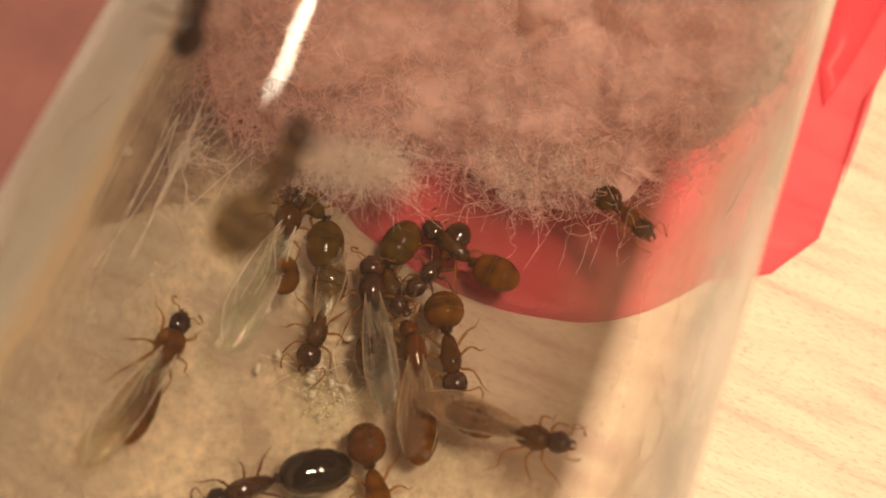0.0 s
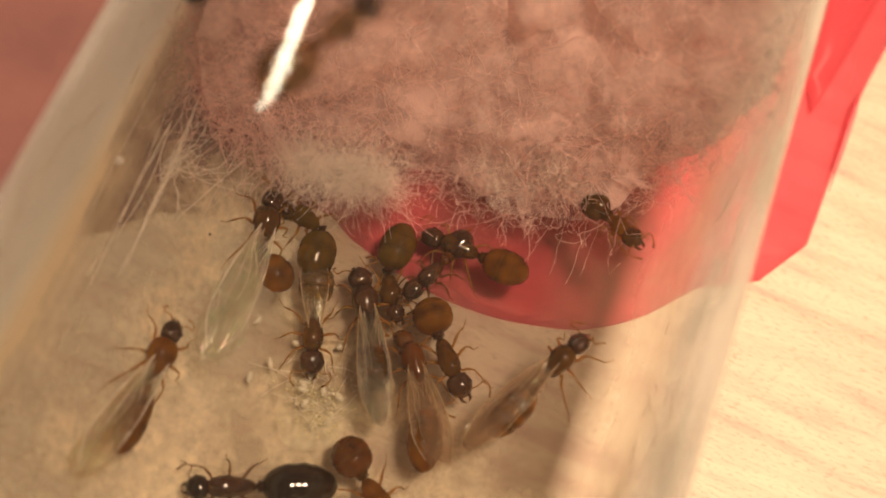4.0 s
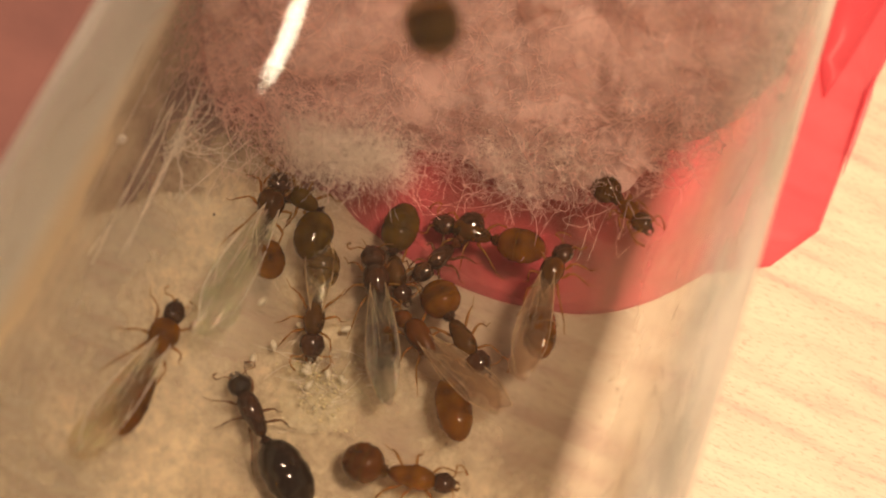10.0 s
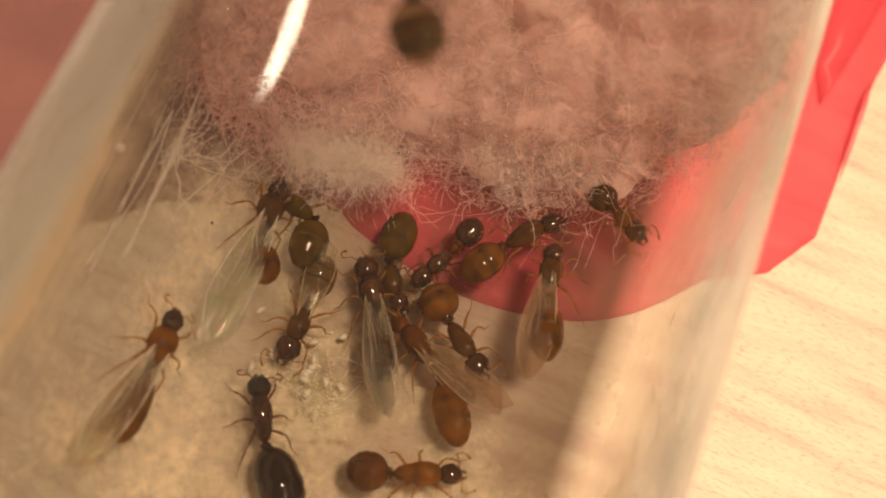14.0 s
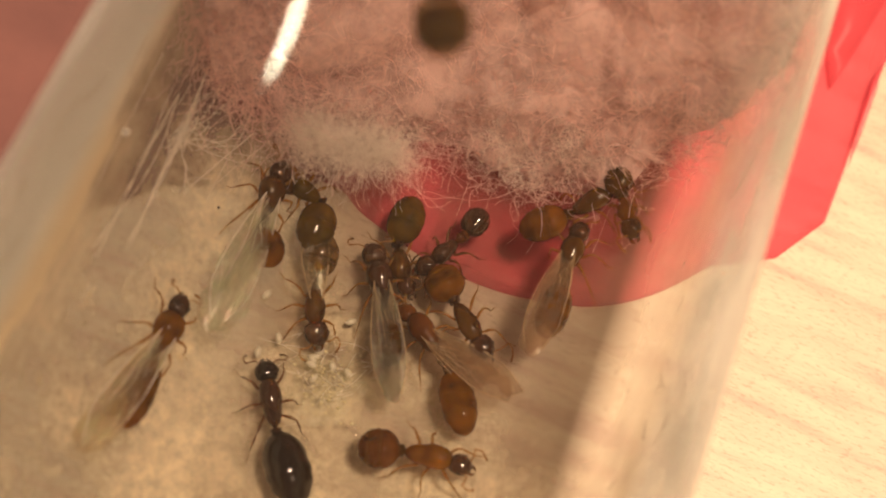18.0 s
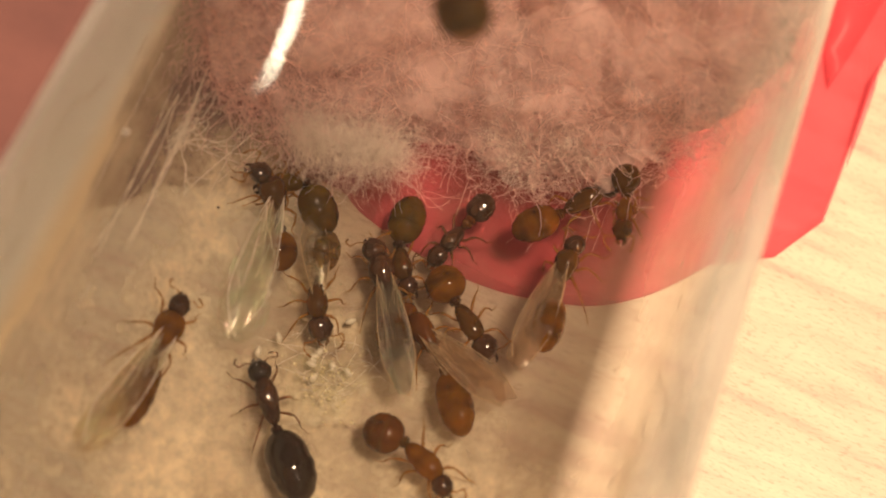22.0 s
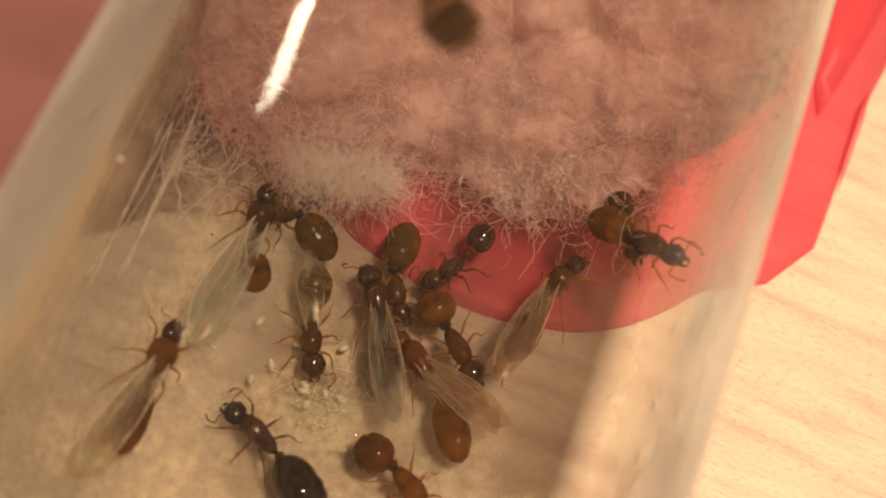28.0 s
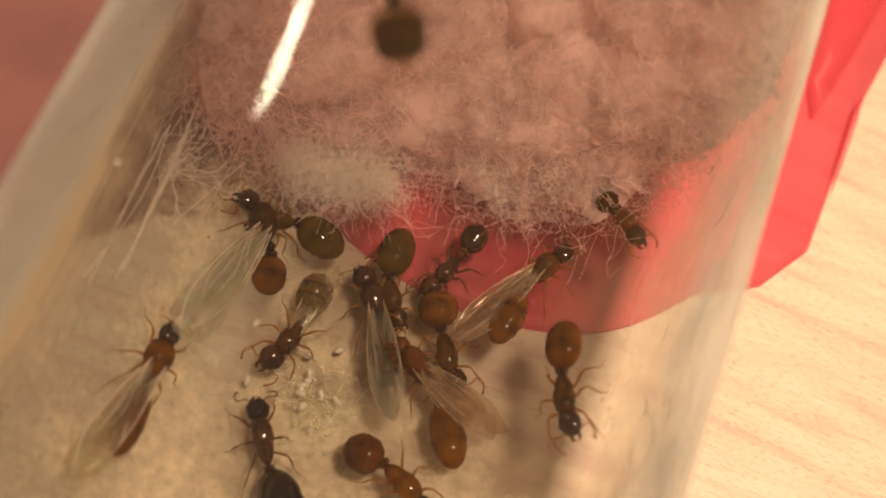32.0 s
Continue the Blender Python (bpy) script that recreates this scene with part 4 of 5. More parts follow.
        specks.append(ball(wall(a, y, 9.57), (s, s * rng.uniform(1, 2.0), s), 4, 6, 0.5, rng))
    specks.append(ball(wall(-0.666, 16.96, 9.5), (0.05, 0.05, 0.05), 5, 7))
    tagged(part("dirt_specks", joined(specks), DIRT), "tiny dark dirt specks stuck to the tube wall", "dirt", kind="stuff")
    drop = wall(-1.20, 16.5, 9.40)
    tagged(part("round_bead", ball(drop, (0.15, 0.15, 0.15), 10, 14), BEAD), "small round whitish bead on the threads", "bead")


brood()


def motions():
    """The ants crawl, turn their heads and swing their gasters."""
    body, skull, belly, neck, hinge, sails, feelers, steps = BLACK_QUEEN
    walk(body, [(0, floor_pose(-1.47, 9.37, -138)), (2, floor_pose(-1.55, 9.23, -133)), (4, floor_pose(-1.94, 9.53, -156)), (4.5, floor_pose(-2.01, 9.54, -166)), (6.5, floor_pose(-2.12, 10.49, -203)), (7, floor_pose(-2.33, 11.01, -206)), (9, floor_pose(-2.37, 11.50, -213)), (11, floor_pose(-1.82, 11.39, -228)), (13, floor_pose(-1.83, 11.58, -235)), (14.5, floor_pose(-1.81, 11.75, -239)), (17, floor_pose(-1.77, 11.72, -237)), (19, floor_pose(-1.73, 11.82, -237)), (21, floor_pose(-1.82, 11.76, -229)), (23, floor_pose(-1.84, 11.73, -232)), (25, floor_pose(-1.80, 11.99, -233)), (28, floor_pose(-1.84, 11.52, -203)), (30, floor_pose(-1.33, 11.41, -237)), (32, floor_pose(-1.53, 11.51, -235))])
    walk(skull, [(0, turned(neck, 9)), (2, turned(neck, 16)), (4, turned(neck, 0)), (4.5, turned(neck, -6)), (6.5, turned(neck, -8)), (7, turned(neck, -6)), (9, turned(neck, -4)), (11, turned(neck, -10)), (13, turned(neck, -12)), (14.5, turned(neck, -12)), (17, turned(neck, -8)), (19, turned(neck, -6)), (21, turned(neck, -2)), (23, turned(neck, -7)), (25, turned(neck, -4)), (28, turned(neck, 12)), (30, turned(neck, -10)), (32, turned(neck, -8))])
    walk(belly, [(0, turned(hinge, -9)), (2, turned(hinge, -16)), (4, turned(hinge, 0)), (4.5, turned(hinge, 6)), (6.5, turned(hinge, 8)), (7, turned(hinge, 6)), (9, turned(hinge, 4)), (11, turned(hinge, 10)), (13, turned(hinge, 12)), (14.5, turned(hinge, 12)), (17, turned(hinge, 8)), (19, turned(hinge, 6)), (21, turned(hinge, 2)), (23, turned(hinge, 7)), (25, turned(hinge, 4)), (28, turned(hinge, -12)), (30, turned(hinge, 10)), (32, turned(hinge, 8))])
    twitch(feelers, 66)
    stride(steps, [(0.6, 2.2), (3.2, 4.4), (4.8, 8.6), (9.4, 12.8), (19.2, 21.0), (25.2, 28.0), (28.4, 30.0)])
    body, skull, belly, neck, hinge, sails, feelers, steps = AMBER_QUEEN
    walk(body, [(0, floor_pose(2.60, 10.78, -53)), (2, floor_pose(2.91, 10.70, -41)), (4, floor_pose(2.81, 10.89, -38)), (7, floor_pose(3.57, 11.33, 3)), (9, floor_pose(3.83, 11.47, 7)), (11, floor_pose(3.71, 11.33, 4)), (13, floor_pose(3.74, 11.95, 18)), (14.5, floor_pose(3.94, 11.75, 17)), (17, floor_pose(3.88, 11.95, 17)), (19, floor_pose(4.08, 11.87, -12)), (21, floor_pose(3.96, 11.67, -21)), (23, floor_pose(3.81, 11.76, -30)), (25, floor_pose(3.74, 11.97, -22)), (28, floor_pose(3.61, 11.69, -32)), (30, floor_pose(3.64, 11.66, -38)), (32, floor_pose(3.48, 11.84, -26))])
    walk(skull, [(0, turned(neck, 7)), (2, turned(neck, 2)), (4, turned(neck, 2)), (7, turned(neck, 6)), (9, turned(neck, 8)), (11, turned(neck, 7)), (13, turned(neck, 4)), (14.5, turned(neck, 5)), (17, turned(neck, 1)), (19, turned(neck, -17)), (21, turned(neck, -19)), (23, turned(neck, -25)), (25, turned(neck, -24)), (28, turned(neck, -19)), (30, turned(neck, -20)), (32, turned(neck, -20))])
    walk(belly, [(0, turned(hinge, -7)), (2, turned(hinge, -2)), (4, turned(hinge, -2)), (7, turned(hinge, -6)), (9, turned(hinge, -8)), (11, turned(hinge, -7)), (13, turned(hinge, -4)), (14.5, turned(hinge, -5)), (17, turned(hinge, -1)), (19, turned(hinge, 17)), (21, turned(hinge, 19)), (23, turned(hinge, 25)), (25, turned(hinge, 24)), (28, turned(hinge, 19)), (30, turned(hinge, 20)), (32, turned(hinge, 20))])
    twitch(feelers, 67)
    stride(steps, [(2.6, 4.0), (5.0, 7.2), (11.2, 13.0), (17.2, 19.2), (19.6, 21.2), (23.2, 25.0)])
    body, skull, belly, neck, hinge, sails, feelers, steps = ROUND_ANT
    walk(body, [(0, floor_pose(3.22, 16.12, -62)), (2, floor_pose(3.20, 16.22, -59)), (4, floor_pose(3.35, 16.31, -50)), (7, floor_pose(3.53, 16.44, -44)), (9, floor_pose(3.65, 16.52, -41)), (11, floor_pose(3.60, 16.56, -41)), (13, floor_pose(3.59, 16.66, -40)), (14.5, floor_pose(3.59, 16.72, -41)), (17, floor_pose(3.54, 16.84, -39)), (19, floor_pose(3.46, 16.82, -45)), (21, floor_pose(3.59, 16.86, -40)), (23, floor_pose(3.57, 16.75, -40)), (25, floor_pose(3.50, 16.85, -40)), (28, floor_pose(3.41, 16.86, -43)), (30, floor_pose(3.31, 16.73, -57)), (32, floor_pose(3.24, 16.67, -58))])
    walk(skull, [(0, turned(neck, 1)), (2, turned(neck, 1)), (4, turned(neck, 6)), (7, turned(neck, 5)), (9, turned(neck, 3)), (11, turned(neck, 5)), (13, turned(neck, 4)), (14.5, turned(neck, 3)), (17, turned(neck, 2)), (19, turned(neck, 0)), (21, turned(neck, 3)), (23, turned(neck, 3)), (25, turned(neck, 1)), (28, turned(neck, 0)), (30, turned(neck, -1)), (32, turned(neck, 6))])
    walk(belly, [(0, turned(hinge, -1)), (2, turned(hinge, -1)), (4, turned(hinge, -6)), (7, turned(hinge, -5)), (9, turned(hinge, -3)), (11, turned(hinge, -5)), (13, turned(hinge, -4)), (14.5, turned(hinge, -3)), (17, turned(hinge, -2)), (19, turned(hinge, 0)), (21, turned(hinge, -3)), (23, turned(hinge, -3)), (25, turned(hinge, -1)), (28, turned(hinge, 0)), (30, turned(hinge, 1)), (32, turned(hinge, -6))])
    twitch(feelers, 71)
    body, skull, belly, neck, hinge, sails, feelers, steps = RED_WINGED
    walk(body, [(0, floor_pose(2.05, 15.72, 120)), (2, floor_pose(1.96, 15.72, 114)), (4, floor_pose(2.29, 15.78, 126)), (7, floor_pose(2.12, 16.17, 143)), (9, floor_pose(2.27, 16.11, 143)), (11, floor_pose(2.23, 16.07, 144)), (13, floor_pose(2.20, 16.14, 142)), (14.5, floor_pose(2.18, 16.08, 144)), (17, floor_pose(2.20, 16.00, 146)), (19, floor_pose(2.23, 16.01, 140)), (21, floor_pose(2.23, 15.97, 140)), (23, floor_pose(2.19, 15.98, 139)), (25, floor_pose(2.24, 16.07, 141)), (28, floor_pose(2.26, 15.97, 142)), (30, floor_pose(2.35, 15.90, 137)), (32, floor_pose(2.43, 15.88, 141))])
    walk(skull, [(0, turned(neck, 13)), (2, turned(neck, 7)), (4, turned(neck, 20)), (7, turned(neck, 26)), (9, turned(neck, 25)), (11, turned(neck, 20)), (13, turned(neck, 19)), (14.5, turned(neck, 20)), (17, turned(neck, 22)), (19, turned(neck, 18)), (21, turned(neck, 17)), (23, turned(neck, 15)), (25, turned(neck, 19)), (28, turned(neck, 18)), (30, turned(neck, 15)), (32, turned(neck, 20))])
    walk(belly, [(0, turned(hinge, -13)), (2, turned(hinge, -7)), (4, turned(hinge, -20)), (7, turned(hinge, -26)), (9, turned(hinge, -25)), (11, turned(hinge, -20)), (13, turned(hinge, -19)), (14.5, turned(hinge, -20)), (17, turned(hinge, -22)), (19, turned(hinge, -18)), (21, turned(hinge, -17)), (23, turned(hinge, -15)), (25, turned(hinge, -19)), (28, turned(hinge, -18)), (30, turned(hinge, -15)), (32, turned(hinge, -20))])
    twitch(feelers, 68)
    for ob, r, fan, tilt in sails:
        walk(ob, [(0, sail_pose(r, fan + -8, tilt)), (2, sail_pose(r, fan + -2, tilt)), (4, sail_pose(r, fan + -3, tilt)), (7, sail_pose(r, fan + 5, tilt)), (13, sail_pose(r, fan + 17, tilt)), (19, sail_pose(r, fan + 19, tilt)), (25, sail_pose(r, fan + 17, tilt)), (32, sail_pose(r, fan + 16, tilt))])
    body, skull, belly, neck, hinge, sails, feelers, steps = GREY_WINGED
    walk(body, [(0, floor_pose(-0.25, 17.19, 111)), (4, floor_pose(-0.12, 17.13, 120)), (7, floor_pose(-0.20, 17.36, 120)), (9, floor_pose(0.02, 17.34, 117)), (13, floor_pose(-0.01, 17.31, 117)), (14.5, floor_pose(-0.04, 17.13, 120)), (17, floor_pose(-0.00, 17.21, 119)), (19, floor_pose(0.08, 17.10, 124)), (21, floor_pose(0.09, 17.28, 126)), (23, floor_pose(0.03, 17.43, 122)), (25, floor_pose(0.07, 17.38, 122)), (28, floor_pose(0.09, 17.39, 122)), (30, floor_pose(0.06, 17.50, 127)), (32, floor_pose(0.12, 17.50, 126))])
    walk(skull, [(0, turned(neck, -3)), (4, turned(neck, 4)), (7, turned(neck, 5)), (9, turned(neck, 2)), (13, turned(neck, 3)), (14.5, turned(neck, 5)), (17, turned(neck, 5)), (19, turned(neck, 9)), (21, turned(neck, 11)), (23, turned(neck, 9)), (25, turned(neck, 8)), (28, turned(neck, 9)), (30, turned(neck, 14)), (32, turned(neck, 12))])
    walk(belly, [(0, turned(hinge, 3)), (4, turned(hinge, -4)), (7, turned(hinge, -5)), (9, turned(hinge, -2)), (13, turned(hinge, -3)), (14.5, turned(hinge, -5)), (17, turned(hinge, -5)), (19, turned(hinge, -9)), (21, turned(hinge, -11)), (23, turned(hinge, -9)), (25, turned(hinge, -8)), (28, turned(hinge, -9)), (30, turned(hinge, -14)), (32, turned(hinge, -12))])
    twitch(feelers, 69)
    for ob, r, fan, tilt in sails:
        walk(ob, [(0, sail_pose(r, fan + 6, tilt)), (4, sail_pose(r, fan + -4, tilt)), (9, sail_pose(r, fan + -2, tilt)), (13, sail_pose(r, fan + -2, tilt)), (19, sail_pose(r, fan + -5, tilt)), (23, sail_pose(r, fan + -4, tilt)), (28, sail_pose(r, fan + -4, tilt)), (30, sail_pose(r, fan + -8, tilt)), (32, sail_pose(r, fan + -8, tilt))])
    body, skull, belly, neck, hinge, sails, feelers, steps = OLIVE_ANT
    walk(body, [(0, floor_pose(0.24, 17.87, -60)), (4, floor_pose(0.49, 18.07, -65)), (7, floor_pose(0.43, 18.08, -65)), (9, floor_pose(0.47, 18.11, -61)), (13, floor_pose(0.48, 18.09, -61)), (14.5, floor_pose(0.43, 18.07, -62)), (17, floor_pose(0.45, 18.13, -62)), (19, floor_pose(0.47, 18.07, -62)), (21, floor_pose(0.51, 18.08, -61)), (23, floor_pose(0.55, 18.16, -62)), (25, floor_pose(0.54, 18.16, -62)), (28, floor_pose(0.56, 18.16, -63)), (30, floor_pose(0.50, 18.08, -62)), (32, floor_pose(0.60, 18.05, -61))])
    walk(skull, [(0, turned(neck, 41)), (4, turned(neck, 25)), (7, turned(neck, 29)), (9, turned(neck, 26)), (13, turned(neck, 26)), (14.5, turned(neck, 28)), (17, turned(neck, 27)), (19, turned(neck, 27)), (21, turned(neck, 28)), (23, turned(neck, 25)), (25, turned(neck, 26)), (28, turned(neck, 25)), (30, turned(neck, 29)), (32, turned(neck, 27))])
    walk(belly, [(0, turned(hinge, -41)), (4, turned(hinge, -25)), (7, turned(hinge, -29)), (9, turned(hinge, -26)), (13, turned(hinge, -26)), (14.5, turned(hinge, -28)), (17, turned(hinge, -27)), (19, turned(hinge, -27)), (21, turned(hinge, -28)), (23, turned(hinge, -25)), (25, turned(hinge, -26)), (28, turned(hinge, -25)), (30, turned(hinge, -29)), (32, turned(hinge, -27))])
    twitch(feelers, 70)
    body, skull, belly, neck, hinge, sails, feelers, steps = PALE_WINGED
    walk(body, [(0, floor_pose(-4.20, 18.02, 98)), (2, floor_pose(-4.04, 17.83, 93)), (4, floor_pose(-4.74, 17.97, 106)), (7, floor_pose(-4.74, 17.91, 102)), (9, floor_pose(-4.78, 18.04, 102)), (11, floor_pose(-4.71, 17.82, 96)), (13, floor_pose(-4.74, 17.95, 97)), (14.5, floor_pose(-4.78, 18.04, 95)), (17, floor_pose(-5.03, 18.00, 96)), (19, floor_pose(-4.84, 17.98, 99)), (19.5, floor_pose(-4.82, 17.99, 99)), (20, floor_pose(-4.78, 18.02, 124)), (21, floor_pose(-4.76, 18.02, 127)), (22.4, floor_pose(-4.88, 18.03, 124)), (23, floor_pose(-4.96, 18.03, 99)), (25, floor_pose(-5.02, 18.04, 98)), (28, floor_pose(-5.16, 17.98, 99)), (29, floor_pose(-5.15, 17.99, 104)), (30, floor_pose(-5.14, 18.00, 125)), (32, floor_pose(-4.90, 18.15, 130))])
    walk(skull, [(0, turned(neck, -10)), (2, turned(neck, -9)), (4, turned(neck, -28)), (7, turned(neck, -26)), (9, turned(neck, -18)), (11, turned(neck, -22)), (13, turned(neck, -20)), (14.5, turned(neck, -20)), (17, turned(neck, -23)), (19, turned(neck, -19)), (19.5, turned(neck, -10)), (20, turned(neck, 48)), (21, turned(neck, 55)), (22.4, turned(neck, 48)), (23, turned(neck, 5)), (23.5, turned(neck, -15)), (25, turned(neck, -15)), (28, turned(neck, -14)), (29, turned(neck, 10)), (30, turned(neck, 48)), (32, turned(neck, 60))])
    walk(belly, [(0, turned(hinge, 30)), (2, turned(hinge, 34)), (4, turned(hinge, 58)), (7, turned(hinge, 54)), (9, turned(hinge, 38)), (11, turned(hinge, 36)), (13, turned(hinge, 34)), (14.5, turned(hinge, 35)), (17, turned(hinge, 38)), (19, turned(hinge, 33)), (19.5, turned(hinge, 28)), (20, turned(hinge, -3)), (21, turned(hinge, -12)), (22.4, turned(hinge, -10)), (23, turned(hinge, 26)), (25, turned(hinge, 30)), (28, turned(hinge, 27)), (29, turned(hinge, 14)), (30, turned(hinge, -16)), (32, turned(hinge, -24))])
    twitch(feelers, 74)
    stride(steps, [(19.4, 21.2), (27.0, 28.2)])
    for ob, r, fan, tilt in sails:
        walk(ob, [(0, sail_pose(r, fan + -11, tilt)), (2, sail_pose(r, fan + -6, tilt)), (4, sail_pose(r, fan + -17, tilt)), (7, sail_pose(r, fan + -14, tilt)), (9, sail_pose(r, fan + -15, tilt)), (13, sail_pose(r, fan + -9, tilt)), (17, sail_pose(r, fan + -8, tilt)), (19, sail_pose(r, fan + -9, tilt)), (19.5, sail_pose(r, fan + -10, tilt)), (20, sail_pose(r, fan + -26, tilt)), (21, sail_pose(r, fan + -30, tilt)), (22.4, sail_pose(r, fan + -28, tilt)), (23, sail_pose(r, fan + -12, tilt)), (25, sail_pose(r, fan + -15, tilt)), (28, sail_pose(r, fan + -15, tilt)), (29, sail_pose(r, fan + -18, tilt)), (30, sail_pose(r, fan + -45, tilt)), (32, sail_pose(r, fan + -52, tilt))])
    body, skull, belly, neck, hinge, sails, feelers, steps = CURLED_ANT
    walk(body, [(0, floor_pose(-3.54, 19.19, 166)), (2, floor_pose(-3.24, 19.06, 155)), (4, floor_pose(-3.37, 19.14, 172)), (7, floor_pose(-3.47, 18.99, 174)), (9, floor_pose(-3.49, 19.06, 172)), (11, floor_pose(-3.71, 18.89, 178)), (13, floor_pose(-3.62, 18.91, 173)), (14.5, floor_pose(-3.73, 18.92, 174)), (17, floor_pose(-3.70, 18.98, 177)), (19, floor_pose(-3.81, 18.90, 175)), (20, floor_pose(-4.41, 18.73, 200)), (21, floor_pose(-4.40, 18.90, 203)), (23, floor_pose(-4.49, 18.86, 208)), (25, floor_pose(-4.30, 18.86, 208)), (28, floor_pose(-4.40, 18.73, 207)), (30, floor_pose(-4.21, 18.51, 214)), (32, floor_pose(-4.27, 18.65, 204))])
    walk(skull, [(0, turned(neck, 25)), (2, turned(neck, 23)), (4, turned(neck, 39)), (7, turned(neck, 45)), (9, turned(neck, 44)), (11, turned(neck, 45)), (13, turned(neck, 42)), (14.5, turned(neck, 42)), (17, turned(neck, 42)), (19, turned(neck, 41)), (20, turned(neck, 29)), (21, turned(neck, 27)), (23, turned(neck, 23)), (25, turned(neck, 26)), (28, turned(neck, 25)), (30, turned(neck, 12)), (32, turned(neck, 25))])
    walk(belly, [(0, turned(hinge, -58)), (2, turned(hinge, -58)), (4, turned(hinge, -74)), (7, turned(hinge, -80)), (9, turned(hinge, -78)), (11, turned(hinge, -82)), (13, turned(hinge, -78)), (14.5, turned(hinge, -78)), (17, turned(hinge, -80)), (19, turned(hinge, -78)), (20, turned(hinge, -60)), (21, turned(hinge, -68)), (23, turned(hinge, -66)), (25, turned(hinge, -66)), (28, turned(hinge, -54)), (30, turned(hinge, -22)), (32, turned(hinge, -30))])
    twitch(feelers, 75)
    stride(steps, [(19.2, 21.0)])
    body, skull, belly, neck, hinge, sails, feelers, steps = SHORT_WINGED
    walk(body, [(0, floor_pose(-1.50, 15.30, -83)), (2, floor_pose(-1.49, 15.39, -74)), (4, floor_pose(-1.46, 15.50, -70)), (7, floor_pose(-1.45, 15.37, -70)), (9, floor_pose(-1.60, 15.36, -79)), (11, floor_pose(-1.45, 15.48, -67)), (13, floor_pose(-1.68, 15.29, -82)), (14.5, floor_pose(-2.01, 15.30, -90)), (17, floor_pose(-1.74, 15.43, -71)), (19, floor_pose(-1.77, 15.56, -67)), (21, floor_pose(-1.81, 15.64, -71)), (23, floor_pose(-1.60, 15.70, -60)), (25, floor_pose(-1.54, 15.51, -70)), (28, floor_pose(-1.56, 15.39, -66)), (30, floor_pose(-1.66, 15.25, -82)), (32, floor_pose(-2.09, 15.17, -102))])
    walk(skull, [(0, turned(neck, -5)), (2, turned(neck, -1)), (4, turned(neck, 3)), (7, turned(neck, 6)), (9, turned(neck, 0)), (11, turned(neck, 9)), (13, turned(neck, -2)), (14.5, turned(neck, -3)), (17, turned(neck, 6)), (19, turned(neck, 17)), (21, turned(neck, 13)), (23, turned(neck, 20)), (25, turned(neck, 9)), (28, turned(neck, 10)), (30, turned(neck, -2)), (32, turned(neck, -16))])
    walk(belly, [(0, turned(hinge, 5)), (2, turned(hinge, 1)), (4, turned(hinge, -3)), (7, turned(hinge, -6)), (9, turned(hinge, 0)), (11, turned(hinge, -9)), (13, turned(hinge, 2)), (14.5, turned(hinge, 3)), (17, turned(hinge, -6)), (19, turned(hinge, -17)), (21, turned(hinge, -13)), (23, turned(hinge, -20)), (25, turned(hinge, -9)), (28, turned(hinge, -10)), (30, turned(hinge, 2)), (32, turned(hinge, 16))])
    twitch(feelers, 76)
    stride(steps, [(9.2, 11.0), (13.2, 14.6), (30.2, 32.0)])
    body, skull, belly, neck, hinge, sails, feelers, steps = SHADED_ANT
    walk(body, [(0, floor_pose(1.46, 18.93, -108)), (2, floor_pose(1.50, 19.15, -117)), (4, floor_pose(1.65, 19.17, -114)), (7, floor_pose(1.81, 19.29, -115)), (9, floor_pose(1.67, 19.01, -117)), (11, floor_pose(1.93, 19.44, -112)), (13, floor_pose(1.63, 19.30, -115)), (14.5, floor_pose(1.86, 19.32, -115)), (17, floor_pose(1.79, 19.22, -120)), (19, floor_pose(1.79, 19.08, -113)), (21, floor_pose(1.89, 19.54, -110)), (23, floor_pose(1.96, 19.71, -111)), (25, floor_pose(2.08, 19.72, -115)), (28, floor_pose(2.15, 19.69, -119)), (30, floor_pose(2.36, 19.88, -111)), (32, floor_pose(2.16, 19.68, -111))])
    walk(skull, [(0, turned(neck, -11)), (2, turned(neck, -13)), (4, turned(neck, -8)), (7, turned(neck, -10)), (9, turned(neck, -12)), (11, turned(neck, -9)), (13, turned(neck, -9)), (14.5, turned(neck, -8)), (17, turned(neck, -12)), (19, turned(neck, -10)), (21, turned(neck, -5)), (23, turned(neck, -2)), (25, turned(neck, -9)), (28, turned(neck, -19)), (30, turned(neck, -13)), (32, turned(neck, -10))])
    walk(belly, [(0, turned(hinge, 11)), (2, turned(hinge, 13)), (4, turned(hinge, 8)), (7, turned(hinge, 10)), (9, turned(hinge, 12)), (11, turned(hinge, 9)), (13, turned(hinge, 9)), (14.5, turned(hinge, 8)), (17, turned(hinge, 12)), (19, turned(hinge, 10)), (21, turned(hinge, 5)), (23, turned(hinge, 2)), (25, turned(hinge, 9)), (28, turned(hinge, 19)), (30, turned(hinge, 13)), (32, turned(hinge, 10))])
    twitch(feelers, 77)
    body, skull, belly, neck, hinge, sails, feelers, steps = BANDED_ANT
